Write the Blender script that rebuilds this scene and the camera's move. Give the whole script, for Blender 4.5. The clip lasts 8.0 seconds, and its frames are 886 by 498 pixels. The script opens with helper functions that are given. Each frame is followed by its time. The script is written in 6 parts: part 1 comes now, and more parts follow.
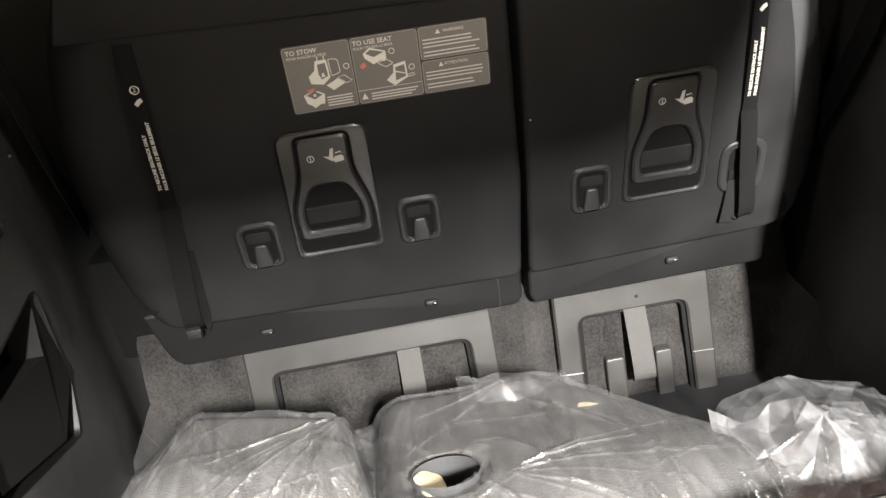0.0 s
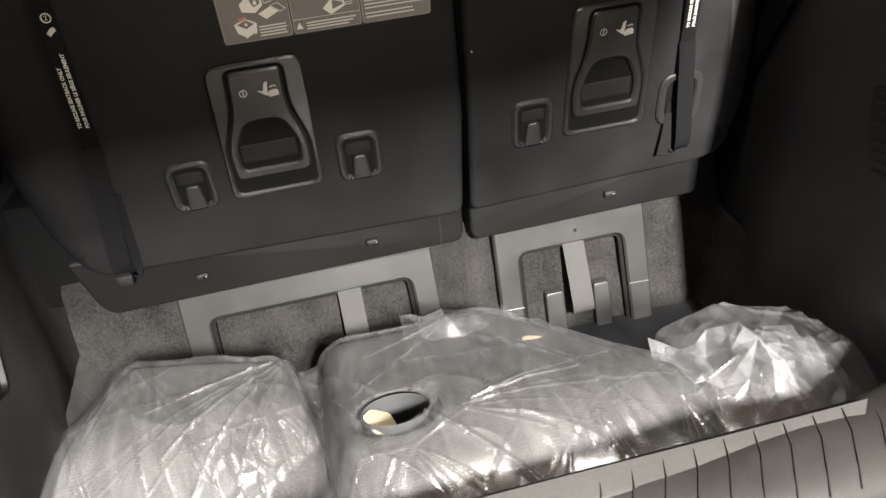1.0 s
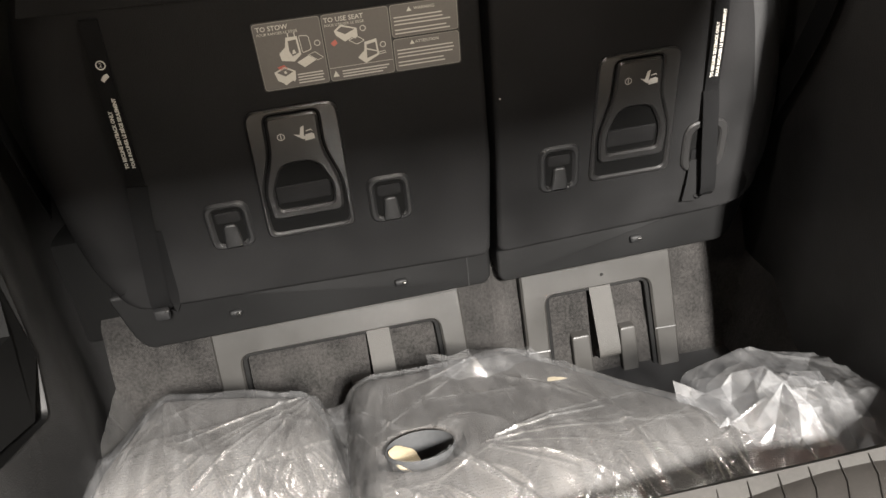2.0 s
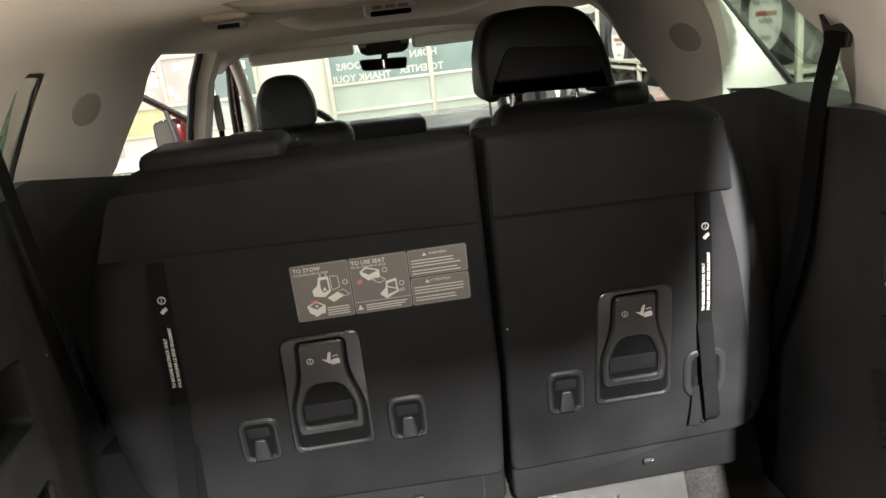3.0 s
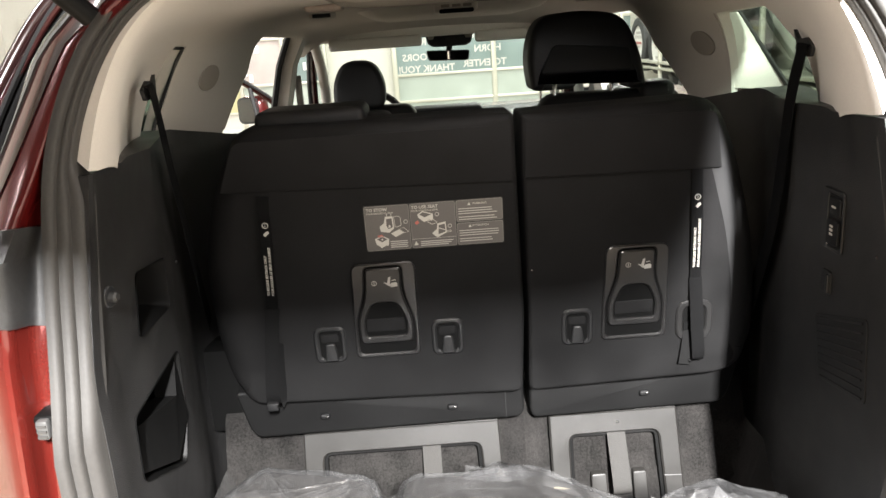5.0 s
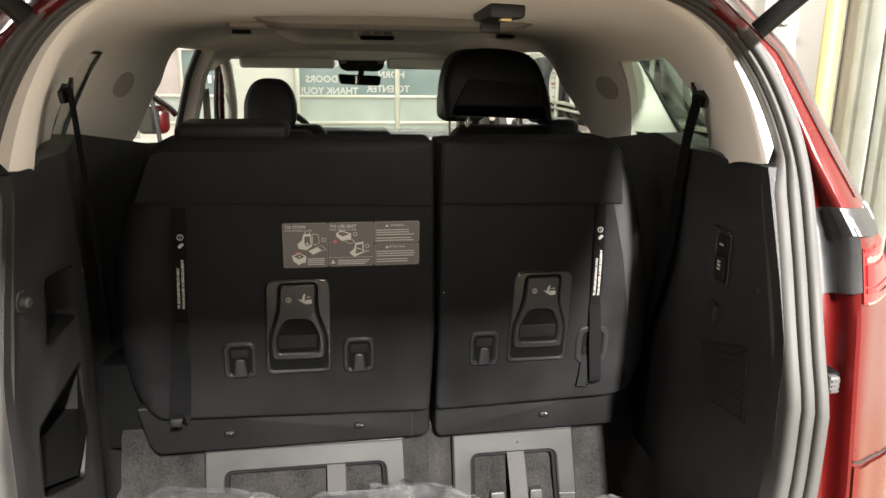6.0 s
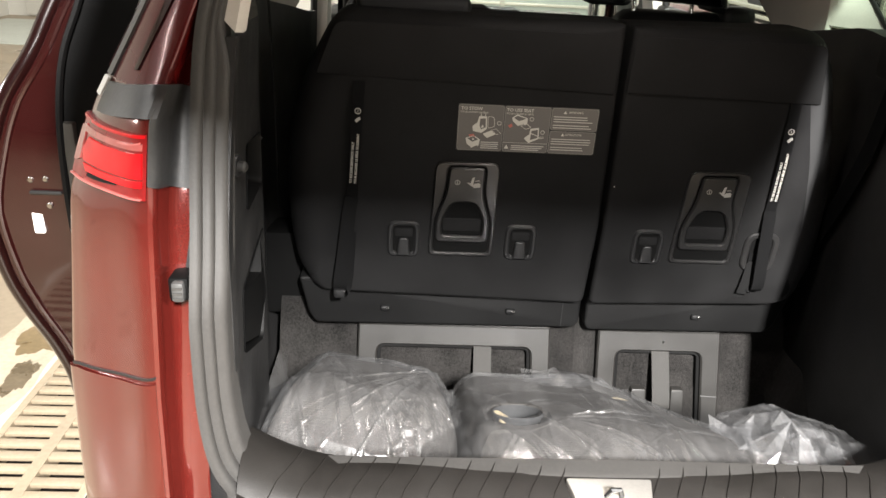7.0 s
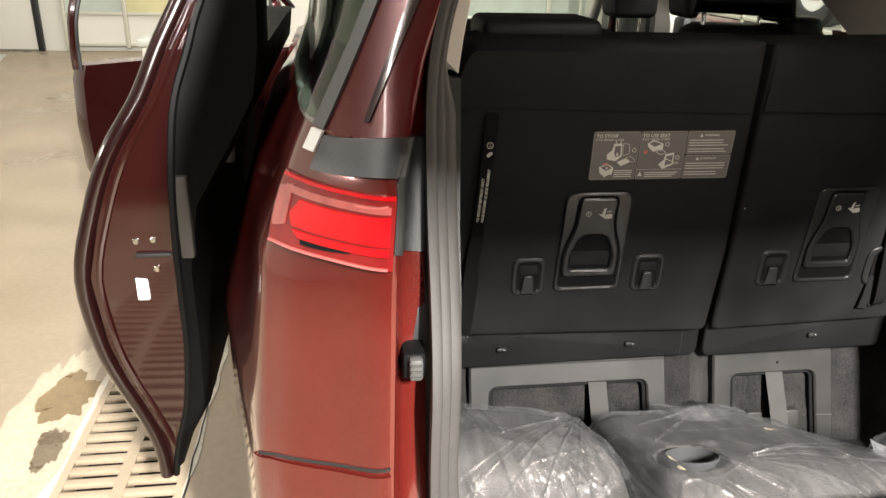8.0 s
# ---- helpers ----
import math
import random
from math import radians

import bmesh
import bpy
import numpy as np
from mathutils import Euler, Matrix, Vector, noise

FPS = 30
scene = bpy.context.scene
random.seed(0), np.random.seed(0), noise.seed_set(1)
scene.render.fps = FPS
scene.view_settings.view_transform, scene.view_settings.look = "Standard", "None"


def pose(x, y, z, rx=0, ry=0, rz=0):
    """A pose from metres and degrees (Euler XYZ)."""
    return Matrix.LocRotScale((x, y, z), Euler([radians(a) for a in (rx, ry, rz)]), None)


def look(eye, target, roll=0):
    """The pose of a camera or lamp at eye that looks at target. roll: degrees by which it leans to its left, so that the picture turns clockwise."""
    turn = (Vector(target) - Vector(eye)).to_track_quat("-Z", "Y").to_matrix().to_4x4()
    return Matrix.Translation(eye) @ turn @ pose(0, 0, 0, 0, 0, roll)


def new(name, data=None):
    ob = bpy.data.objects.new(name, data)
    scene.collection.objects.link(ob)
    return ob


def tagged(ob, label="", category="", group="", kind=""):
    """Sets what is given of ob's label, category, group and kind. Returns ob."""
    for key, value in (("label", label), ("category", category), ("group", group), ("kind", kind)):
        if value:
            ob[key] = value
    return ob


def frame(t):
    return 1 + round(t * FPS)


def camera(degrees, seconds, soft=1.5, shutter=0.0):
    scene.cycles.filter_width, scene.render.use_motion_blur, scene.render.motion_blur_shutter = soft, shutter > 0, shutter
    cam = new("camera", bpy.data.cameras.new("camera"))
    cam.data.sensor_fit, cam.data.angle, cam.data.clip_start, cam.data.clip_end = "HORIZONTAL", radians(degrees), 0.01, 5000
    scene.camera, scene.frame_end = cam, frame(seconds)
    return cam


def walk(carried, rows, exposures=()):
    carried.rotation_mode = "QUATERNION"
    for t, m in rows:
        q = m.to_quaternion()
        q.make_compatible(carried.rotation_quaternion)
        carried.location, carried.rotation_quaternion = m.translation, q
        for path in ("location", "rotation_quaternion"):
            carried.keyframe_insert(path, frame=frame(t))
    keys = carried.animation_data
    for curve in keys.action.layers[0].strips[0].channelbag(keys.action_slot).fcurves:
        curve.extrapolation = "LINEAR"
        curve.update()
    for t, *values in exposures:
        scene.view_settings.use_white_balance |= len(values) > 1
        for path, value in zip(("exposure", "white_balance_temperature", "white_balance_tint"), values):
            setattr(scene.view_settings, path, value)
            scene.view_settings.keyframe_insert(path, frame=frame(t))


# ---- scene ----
cam = camera(61.5, 8.0)
PATH = [
    (0, (-0.119, 0.339, 1.464), (0.004, 2.053, 0.442), -7.8),
    (0.2, (-0.1316, 0.3595, 1.4541), (0.0561, 2.0057, 0.334), -6.82),
    (0.5, (-0.139, 0.384, 1.438), (0.082, 1.964, 0.231), -6.8),
    (1, (-0.142, 0.356, 1.451), (0.142, 1.952, 0.278), -5.8),
    (1.2, (-0.144, 0.335, 1.444), (0.15, 1.961, 0.319), -5.3),
    (2.3, (-0.143, 0.318, 1.474), (0.052, 2.05, 0.494), -7.2),
    (2.5, (-0.135, 0.303, 1.493), (0.042, 2.104, 0.643), -7.7),
    (2.7, (-0.1137, 0.2685, 1.511), (0.0494, 2.1288, 0.7951), -7.56),
    (3, (-0.076, 0.216, 1.533), (0.084, 2.131, 0.98), -6.7),
    (3.2, (-0.0522, 0.179, 1.5349), (0.0704, 2.1097, 1.0277), -6.1),
    (3.5, (-0.018, 0.132, 1.536), (0.005, 2.065, 1.024), -6.6),
    (4, (-0.024, 0.064, 1.538), (-0.027, 1.998, 1.029), -6.7),
    (4.5, (-0.081, -0.033, 1.541), (-0.071, 1.894, 1.005), -4.7),
    (4.7, (-0.085, -0.078, 1.534), (-0.073, 1.847, 0.991), -4.2),
    (5.8, (-0.111, -0.163, 1.531), (0.057, 1.747, 0.961), -0.9),
    (6, (-0.139, -0.168, 1.537), (0.17, 1.746, 1.043), 0.7),
    (6.2, (-0.1722, -0.1794, 1.5405), (0.1392, 1.7332, 1.0455), 2.29),
    (6.5, (-0.217, -0.183, 1.533), (0.0, 1.668, 0.807), 3.7),
    (6.8, (-0.2831, -0.1476, 1.5282), (-0.1357, 1.6917, 0.7566), 4.24),
    (7, (-0.33, -0.12, 1.521), (-0.228, 1.717, 0.736), 3.2),
    (7.2, (-0.3837, -0.0746, 1.5236), (-0.2917, 1.7593, 0.7309), 1.85),
    (7.5, (-0.468, -0.018, 1.53), (-0.326, 1.817, 0.748), 1.2),
    (7.8, (-0.6087, 0.0169, 1.52), (-0.3781, 1.852, 0.7589), 2.27),
    (8, (-0.718, 0.029, 1.519), (-0.449, 1.865, 0.772), 1.4),
]
walk(cam, [(t, look(eye, target, roll)) for t, eye, target, roll in PATH], [(0, .08, 6900, 15), (.5, -.04, 6900, 15), (1.2, -.06, 6900, 15), (2.5, -.18, 7100, 15), (3, .13, 6700, 14), (3.5, .18, 6500, 14), (4.7, .12, 6600, 15), (6, -.30, 6900, 15), (7, -.50, 6800, 15), (8, -.52, 7000, 16)])

# ---- world and lamps ----
world = bpy.data.worlds.new("shop_air")
scene.world = world
world.use_nodes = True
world.node_tree.nodes["Background"].inputs[0].default_value = (0.9, 0.95, 1.0, 1)
world.node_tree.nodes["Background"].inputs[1].default_value = 0.02


def area_lamp(name, at, size, watts, colour=(0.97, 1.0, 0.98), turn=(0, 0, 0)):
    lamp = bpy.data.lights.new(name, "AREA")
    lamp.shape, lamp.size, lamp.size_y, lamp.energy, lamp.color = "RECTANGLE", size[0], size[1], watts, colour
    ob = new(name, lamp)
    ob.matrix_world = pose(*at, *turn)
    return ob


# Unseen ceiling strips, placed and powered to balance the brightness.
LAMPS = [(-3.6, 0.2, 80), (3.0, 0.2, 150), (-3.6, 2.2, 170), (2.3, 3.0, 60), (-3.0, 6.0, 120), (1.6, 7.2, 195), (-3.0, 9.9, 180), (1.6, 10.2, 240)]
# unseen flood added under the ceiling behind the van, aimed at the open tailgate
FLOOD, FLOOD_TURN = (0.75, -3.75, 4.22), (55, 0, 0)
# its direction follows the shadow edges on the seats
flood = area_lamp("flood_lamp", FLOOD, (0.16, 0.70), 1350, turn=FLOOD_TURN)
flood.data.spread = radians(110)
# lit cargo lamp in the rear edge of the headliner
CARGO = (0.02, 1.06, 1.632)
area_lamp("cargo_lamp", CARGO, (0.11, 0.03), 3.3, (1.0, 0.97, 0.92))
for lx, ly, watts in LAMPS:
    area_lamp("added_ceiling_lamp", (lx, ly, 4.42), (0.16, 2.2), watts)
# unseen fill strips, added on the side and rear walls
WALL_FILLS = [((-6.38, 1.4, 2.7), (0, -90, 0), 170), ((0.6, -6.88, 2.7), (90, 0, 0), 110)]
for at, turn, watts in WALL_FILLS:
    area_lamp("wall_fill_lamp", at, (0.3, 1.6) if turn[1] else (2.6, 0.3), watts, turn=turn)


# ---- materials ----
def nodes_of(m):
    m.use_nodes = True
    return m.node_tree, m.node_tree.nodes["Principled BSDF"]


def mat(name, colour, rough=0.5, metal=0.0, grain=60.0, vary=0.15, blotch=4.0, bump=0.0, bump_scale=0.0, coat=0.0, spec=0.5, rough_vary=0.1, stretch=(1, 1, 1), piece=0.0, sheen=0.0):
    m = bpy.data.materials.new(name)
    tree, bsdf = nodes_of(m)
    nd, ln = tree.nodes, tree.links
    co = nd.new("ShaderNodeTexCoord")
    mp = nd.new("ShaderNodeMapping")
    mp.inputs["Scale"].default_value = stretch
    ln.new(co.outputs["Object"], mp.inputs["Vector"])
    fine, wide = nd.new("ShaderNodeTexNoise"), nd.new("ShaderNodeTexNoise")
    fine.inputs["Scale"].default_value, fine.inputs["Detail"].default_value = grain, 4
    wide.inputs["Scale"].default_value, wide.inputs["Detail"].default_value = blotch, 5
    for n in (fine, wide):
        ln.new(mp.outputs[0], n.inputs["Vector"])
    add = nd.new("ShaderNodeMath")
    add.operation = "ADD"
    ln.new(fine.outputs["Fac"], add.inputs[0])
    ln.new(wide.outputs["Fac"], add.inputs[1])
    last = add.outputs[0]
    if piece:
        info, mul = nd.new("ShaderNodeObjectInfo"), nd.new("ShaderNodeMath")
        mul.operation, mul.inputs[1].default_value = "MULTIPLY_ADD", piece
        ln.new(info.outputs["Random"], mul.inputs[0])
        ln.new(last, mul.inputs[2])
        last = mul.outputs[0]
    rng = nd.new("ShaderNodeMapRange")
    rng.inputs["From Min"].default_value, rng.inputs["From Max"].default_value = 0.6, 1.4 + piece
    rng.inputs["To Min"].default_value, rng.inputs["To Max"].default_value = 1 - vary, 1 + vary
    ln.new(last, rng.inputs["Value"])
    mix = nd.new("ShaderNodeVectorMath")
    mix.operation = "SCALE"
    mix.inputs[0].default_value = colour
    ln.new(rng.outputs[0], mix.inputs["Scale"])
    ln.new(mix.outputs[0], bsdf.inputs["Base Color"])
    rr = nd.new("ShaderNodeMapRange")
    rr.inputs["From Min"].default_value, rr.inputs["From Max"].default_value = 0.3, 0.7
    rr.inputs["To Min"].default_value, rr.inputs["To Max"].default_value = max(0.02, rough - rough_vary), min(1, rough + rough_vary)
    ln.new(wide.outputs["Fac"], rr.inputs["Value"])
    ln.new(rr.outputs[0], bsdf.inputs["Roughness"])
    bsdf.inputs["Metallic"].default_value = metal
    bsdf.inputs["Coat Weight"].default_value = coat
    bsdf.inputs["Coat Roughness"].default_value = 0.06
    bsdf.inputs["Specular IOR Level"].default_value = spec
    bsdf.inputs["Sheen Weight"].default_value = sheen
    if bump:
        bn, bp = nd.new("ShaderNodeTexNoise"), nd.new("ShaderNodeBump")
        bn.inputs["Scale"].default_value, bn.inputs["Detail"].default_value = bump_scale or grain, 3
        ln.new(mp.outputs[0], bn.inputs["Vector"])
        ln.new(bn.outputs["Fac"], bp.inputs["Height"])
        bp.inputs["Strength"].default_value, bp.inputs["Distance"].default_value = bump, 0.002
        ln.new(bp.outputs[0], bsdf.inputs["Normal"])
    return m


def glass_mat(name, tint, mirror=0.05, rough=0.03, bump=0.0, bump_scale=30.0, haze=0.0):
    """Thin sheet: mostly clear, with gloss on top and a little milky haze."""
    m = bpy.data.materials.new(name)
    tree, bsdf = nodes_of(m)
    nd, ln = tree.nodes, tree.links
    nd.remove(bsdf)
    clear, gloss, mix, face = nd.new("ShaderNodeBsdfTransparent"), nd.new("ShaderNodeBsdfGlossy"), nd.new("ShaderNodeMixShader"), nd.new("ShaderNodeLayerWeight")
    clear.inputs[0].default_value = (*tint, 1)
    gloss.inputs["Roughness"].default_value = rough
    power, lift = nd.new("ShaderNodeMath"), nd.new("ShaderNodeMath")
    power.operation, power.inputs[1].default_value = "POWER", 4.0
    lift.operation, lift.inputs[1].default_value, lift.inputs[2].default_value = "MULTIPLY_ADD", 0.7, mirror
    ln.new(face.outputs["Facing"], power.inputs[0])
    ln.new(power.outputs[0], lift.inputs[0])
    ln.new(lift.outputs[0], mix.inputs[0])
    ln.new(gloss.outputs[0], mix.inputs[2])
    under = clear.outputs[0]
    if haze:
        milk, both = nd.new("ShaderNodeBsdfDiffuse"), nd.new("ShaderNodeMixShader")
        milk.inputs[0].default_value = (0.85, 0.85, 0.86, 1)
        fc, fm, fn_, fr_ = nd.new("ShaderNodeTexCoord"), nd.new("ShaderNodeMapping"), nd.new("ShaderNodeTexNoise"), nd.new("ShaderNodeMapRange")
        fm.inputs["Scale"].default_value, fm.inputs["Rotation"].default_value = (3.2, 0.7, 1.0), (0, 0, radians(18))
        ln.new(fc.outputs["Object"], fm.inputs[0])
        ln.new(fm.outputs[0], fn_.inputs["Vector"])
        fn_.inputs["Scale"].default_value, fn_.inputs["Detail"].default_value, fn_.inputs["Distortion"].default_value = 9.0, 6, 1.6
        fr_.inputs["From Min"].default_value, fr_.inputs["From Max"].default_value = 0.40, 0.72
        fr_.inputs["To Min"].default_value, fr_.inputs["To Max"].default_value = haze * 0.7, haze * 1.6
        ln.new(fn_.outputs["Fac"], fr_.inputs["Value"])
        ln.new(fr_.outputs[0], both.inputs[0])
        ln.new(clear.outputs[0], both.inputs[1])
        ln.new(milk.outputs[0], both.inputs[2])
        under = both.outputs[0]
    ln.new(under, mix.inputs[1])
    ln.new(mix.outputs[0], nd["Material Output"].inputs["Surface"])
    if bump:
        co, mp, bn, bp = nd.new("ShaderNodeTexCoord"), nd.new("ShaderNodeMapping"), nd.new("ShaderNodeTexNoise"), nd.new("ShaderNodeBump")
        mp.inputs["Scale"].default_value = (1.0, 0.45, 0.6)
        ln.new(co.outputs["Object"], mp.inputs[0])
        ln.new(mp.outputs[0], bn.inputs["Vector"])
        bn.inputs["Scale"].default_value, bn.inputs["Detail"].default_value = bump_scale, 4
        bn.inputs["Distortion"].default_value = 1.2
        ln.new(bn.outputs["Fac"], bp.inputs["Height"])
        bp.inputs["Strength"].default_value, bp.inputs["Distance"].default_value = bump, 0.01
        ln.new(bp.outputs[0], gloss.inputs["Normal"])
    return m


BLACK_BACK = mat("black_seat_carpet", (0.0092, 0.0091, 0.0093), 0.65, grain=700, vary=0.5, blotch=9, bump=0.4, bump_scale=800, spec=0.09)
BLACK_VINYL = mat("black_leather", (0.0080, 0.0080, 0.0083), 0.5, grain=300, vary=0.2, bump=0.35, bump_scale=420, spec=0.22)
BLACK_PLASTIC = mat("black_plastic", (0.0115, 0.0115, 0.0118), 0.46, grain=700, vary=0.15, bump=0.12, bump_scale=800, spec=0.35)
DARK_TRIM = mat("charcoal_trim_plastic", (0.0165, 0.0162, 0.0163), 0.45, grain=500, vary=0.3, blotch=9, bump=0.4, bump_scale=420, spec=0.42)
SATIN_RIM = mat("satin_dark_plastic", (0.0125, 0.0122, 0.0122), 0.36, grain=600, vary=0.15, bump=0.05, bump_scale=900, spec=0.48)
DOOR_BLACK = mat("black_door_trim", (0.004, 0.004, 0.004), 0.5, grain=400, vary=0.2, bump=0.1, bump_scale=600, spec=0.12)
STRIP_BLACK = mat("black_strip_plastic", (0.0062, 0.0062, 0.0063), 0.5, grain=500, vary=0.2, bump=0.15, bump_scale=600, spec=0.2)
# Right bolster leather, with the light that falls there put into its colour.
LIT_BOLSTER = mat("lit_leather_bolster", (0.020, 0.020, 0.0205), 0.45, grain=300, vary=0.2, bump=0.35, bump_scale=420, spec=0.35)
# Near-black that puts the shade of open wells and gaps into the colour.
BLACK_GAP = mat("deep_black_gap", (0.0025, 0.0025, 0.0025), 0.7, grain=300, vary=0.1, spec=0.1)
WEBBING = mat("black_webbing", (0.0040, 0.0040, 0.0042), 0.7, grain=250, vary=0.35, bump=0.6, bump_scale=600, stretch=(1, 1, 4), spec=0.08)
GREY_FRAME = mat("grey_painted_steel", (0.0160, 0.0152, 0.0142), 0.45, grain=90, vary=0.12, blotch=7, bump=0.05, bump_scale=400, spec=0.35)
GREY_STRAP = mat("light_grey_webbing", (0.027, 0.0258, 0.0242), 0.6, grain=500, vary=0.12, bump=0.5, bump_scale=700, spec=0.2)
CARPET = mat("dark_cargo_carpet", (0.0132, 0.0124, 0.0118), 0.95, grain=200, vary=0.95, blotch=14, bump=1.0, bump_scale=500, spec=0.12, sheen=0.07)
MAT_CARPET = mat("grey_mat_carpet", (0.050, 0.0472, 0.0448), 0.95, grain=500, vary=0.6, blotch=14, bump=1.0, bump_scale=420, spec=0.15)


def add_ribs(m, scale, strength):
    """Fine parallel ribs as of corduroy pile."""
    tree, bsdf = nodes_of(m)
    nd, ln = tree.nodes, tree.links
    co, wv, bp = nd.new("ShaderNodeTexCoord"), nd.new("ShaderNodeTexWave"), nd.new("ShaderNodeBump")
    wv.bands_direction = "Y"
    wv.inputs["Scale"].default_value, wv.inputs["Distortion"].default_value, wv.inputs["Detail"].default_value = scale, 1.5, 2
    ln.new(co.outputs["Object"], wv.inputs["Vector"])
    ln.new(wv.outputs["Fac"], bp.inputs["Height"])
    bp.inputs["Strength"].default_value, bp.inputs["Distance"].default_value = strength, 0.003
    ln.new(bsdf.inputs["Normal"].links[0].from_socket, bp.inputs["Normal"])
    ln.new(bp.outputs[0], bsdf.inputs["Normal"])


add_ribs(MAT_CARPET, 62, 0.10)
BEIGE = mat("beige_pillar_trim", (0.56, 0.53, 0.488), 0.75, grain=300, vary=0.06, blotch=5, bump=0.1, bump_scale=800)
HEADLINER = mat("grey_beige_headliner_cloth", (0.74, 0.71, 0.66), 0.92, grain=600, vary=0.08, blotch=4, bump=0.3, bump_scale=1200)
RED = mat("dark_red_metallic_paint", (0.075, 0.004, 0.0038), 0.26, metal=0.3, grain=1500, vary=0.12, blotch=3, coat=0.35, rough_vary=0.06)
RED_DUST = mat("dusty_red_paint", (0.098, 0.0052, 0.0042), 0.20, metal=0.35, grain=220, vary=0.15, blotch=5, coat=1.0, rough_vary=0.08)


def add_dust(m, dust, most):
    """Streaky dry dirt over a paint, in patches of its own."""
    tree, bsdf = nodes_of(m)
    nd, ln = tree.nodes, tree.links
    under = bsdf.inputs["Base Color"].links[0].from_socket
    co, mp, a, b = nd.new("ShaderNodeTexCoord"), nd.new("ShaderNodeMapping"), nd.new("ShaderNodeTexNoise"), nd.new("ShaderNodeTexNoise")
    mp.inputs["Scale"].default_value = (1, 1, 0.8)
    ln.new(co.outputs["Object"], mp.inputs[0])
    for n, sc in ((a, 5.0), (b, 160.0)):
        n.inputs["Scale"].default_value, n.inputs["Detail"].default_value = sc, 6
        ln.new(mp.outputs[0], n.inputs["Vector"])
    mul, rng, mix = nd.new("ShaderNodeMath"), nd.new("ShaderNodeMapRange"), nd.new("ShaderNodeMix")
    mul.operation = "MULTIPLY"
    ln.new(a.outputs["Fac"], mul.inputs[0])
    ln.new(b.outputs["Fac"], mul.inputs[1])
    rng.inputs["From Min"].default_value, rng.inputs["From Max"].default_value = 0.13, 0.40
    rng.inputs["To Min"].default_value, rng.inputs["To Max"].default_value = 0.05, most
    ln.new(mul.outputs[0], rng.inputs["Value"])
    mix.data_type = "RGBA"
    ln.new(rng.outputs[0], mix.inputs["Factor"])
    ln.new(under, mix.inputs["A"])
    mix.inputs["B"].default_value = (*dust, 1)
    ln.new(mix.outputs["Result"], bsdf.inputs["Base Color"])


add_dust(RED_DUST, (0.20, 0.10, 0.072), 0.11)
# darker than the body red, mostly on the open doors
MAROON = mat("maroon_tone", (0.019, 0.0034, 0.0031), 0.16, metal=0.25, grain=300, vary=0.15, blotch=6, coat=0.9, rough_vary=0.04)
MAROON_EDGE = mat("dark_maroon_edge", (0.0085, 0.0020, 0.0019), 0.2, metal=0.2, grain=300, vary=0.2, blotch=6, coat=0.7, rough_vary=0.05)
RUBBER = mat("grey_black_rubber_seal", (0.042, 0.0403, 0.0385), 0.6, grain=200, vary=0.14, blotch=8, bump=0.1, bump_scale=300, spec=0.3)
BLACK_RUBBER = mat("black_rubber", (0.012, 0.012, 0.012), 0.5, grain=200, vary=0.2)
CORE_GREY = mat("grey_core_card", (0.022, 0.023, 0.0245), 0.7, grain=200, vary=0.2)
SCUFF = mat("grey_scuff_plate", (0.0120, 0.0108, 0.0098), 0.55, grain=300, vary=0.2, blotch=14, bump=0.12, bump_scale=500, spec=0.2)
LATCH = mat("satin_silver_plate", (0.52, 0.50, 0.47), 0.3, metal=0.75, grain=200, vary=0.1)
CHROME = mat("bright_metal", (0.6, 0.59, 0.57), 0.2, metal=1.0, grain=200, vary=0.08)
LAMP_RED = mat("red_lamp_lens", (0.50, 0.005, 0.008), 0.16, grain=40, vary=0.2, blotch=25, coat=0.25)
LAMP_DEEP = mat("dark_red_lamp_band", (0.17, 0.010, 0.010), 0.16, grain=40, vary=0.3, coat=0.25)
LAMP_PINK = mat("pink_clear_lamp_lens", (0.34, 0.075, 0.068), 0.12, grain=40, vary=0.25, blotch=30, coat=1.0)
# Clear lamp edge with its pale glint put into the colour.
LAMP_CLEAR = mat("clear_lamp_glint", (0.46, 0.12, 0.11), 0.12, grain=60, vary=0.2, coat=1.0)
GREY_STRIP = mat("grey_window_strip", (0.055, 0.055, 0.054), 0.5, grain=200, vary=0.15)
DOOR_CARD = mat("black_inner_door_trim", (0.0022, 0.0021, 0.0021), 0.55, grain=300, vary=0.3, spec=0.12)
GREY_CLAD = mat("weathered_grey_plastic", (0.022, 0.022, 0.0225), 0.42, grain=160, vary=0.4, blotch=12, bump=0.1)
WHITE_LABEL = mat("white_label", (0.72, 0.71, 0.68), 0.5, grain=200, vary=0.06)
STICKER = mat("grey_brown_sticker", (0.075, 0.070, 0.065), 0.45, grain=300, vary=0.1)
STICKER_RIM = mat("pale_sticker_edge", (0.17, 0.162, 0.15), 0.45, grain=300, vary=0.1)
PRINT = mat("pale_print", (0.42, 0.405, 0.37), 0.5, grain=400, vary=0.1)
PRINT_GREY = mat("grey_print", (0.36, 0.345, 0.32), 0.5, grain=400, vary=0.1)
PRINT_RED = mat("red_print", (0.35, 0.09, 0.07), 0.5, grain=400, vary=0.1)
CREAM_FOAM = mat("cream_foam", (0.34, 0.285, 0.19), 0.8, grain=200, vary=0.2, bump=0.3)
DARK_GLASS = glass_mat("tinted_car_glass", (0.50, 0.56, 0.51), 0.05)
CLEAR_GLASS = glass_mat("clear_car_glass", (0.86, 0.92, 0.88), 0.03)
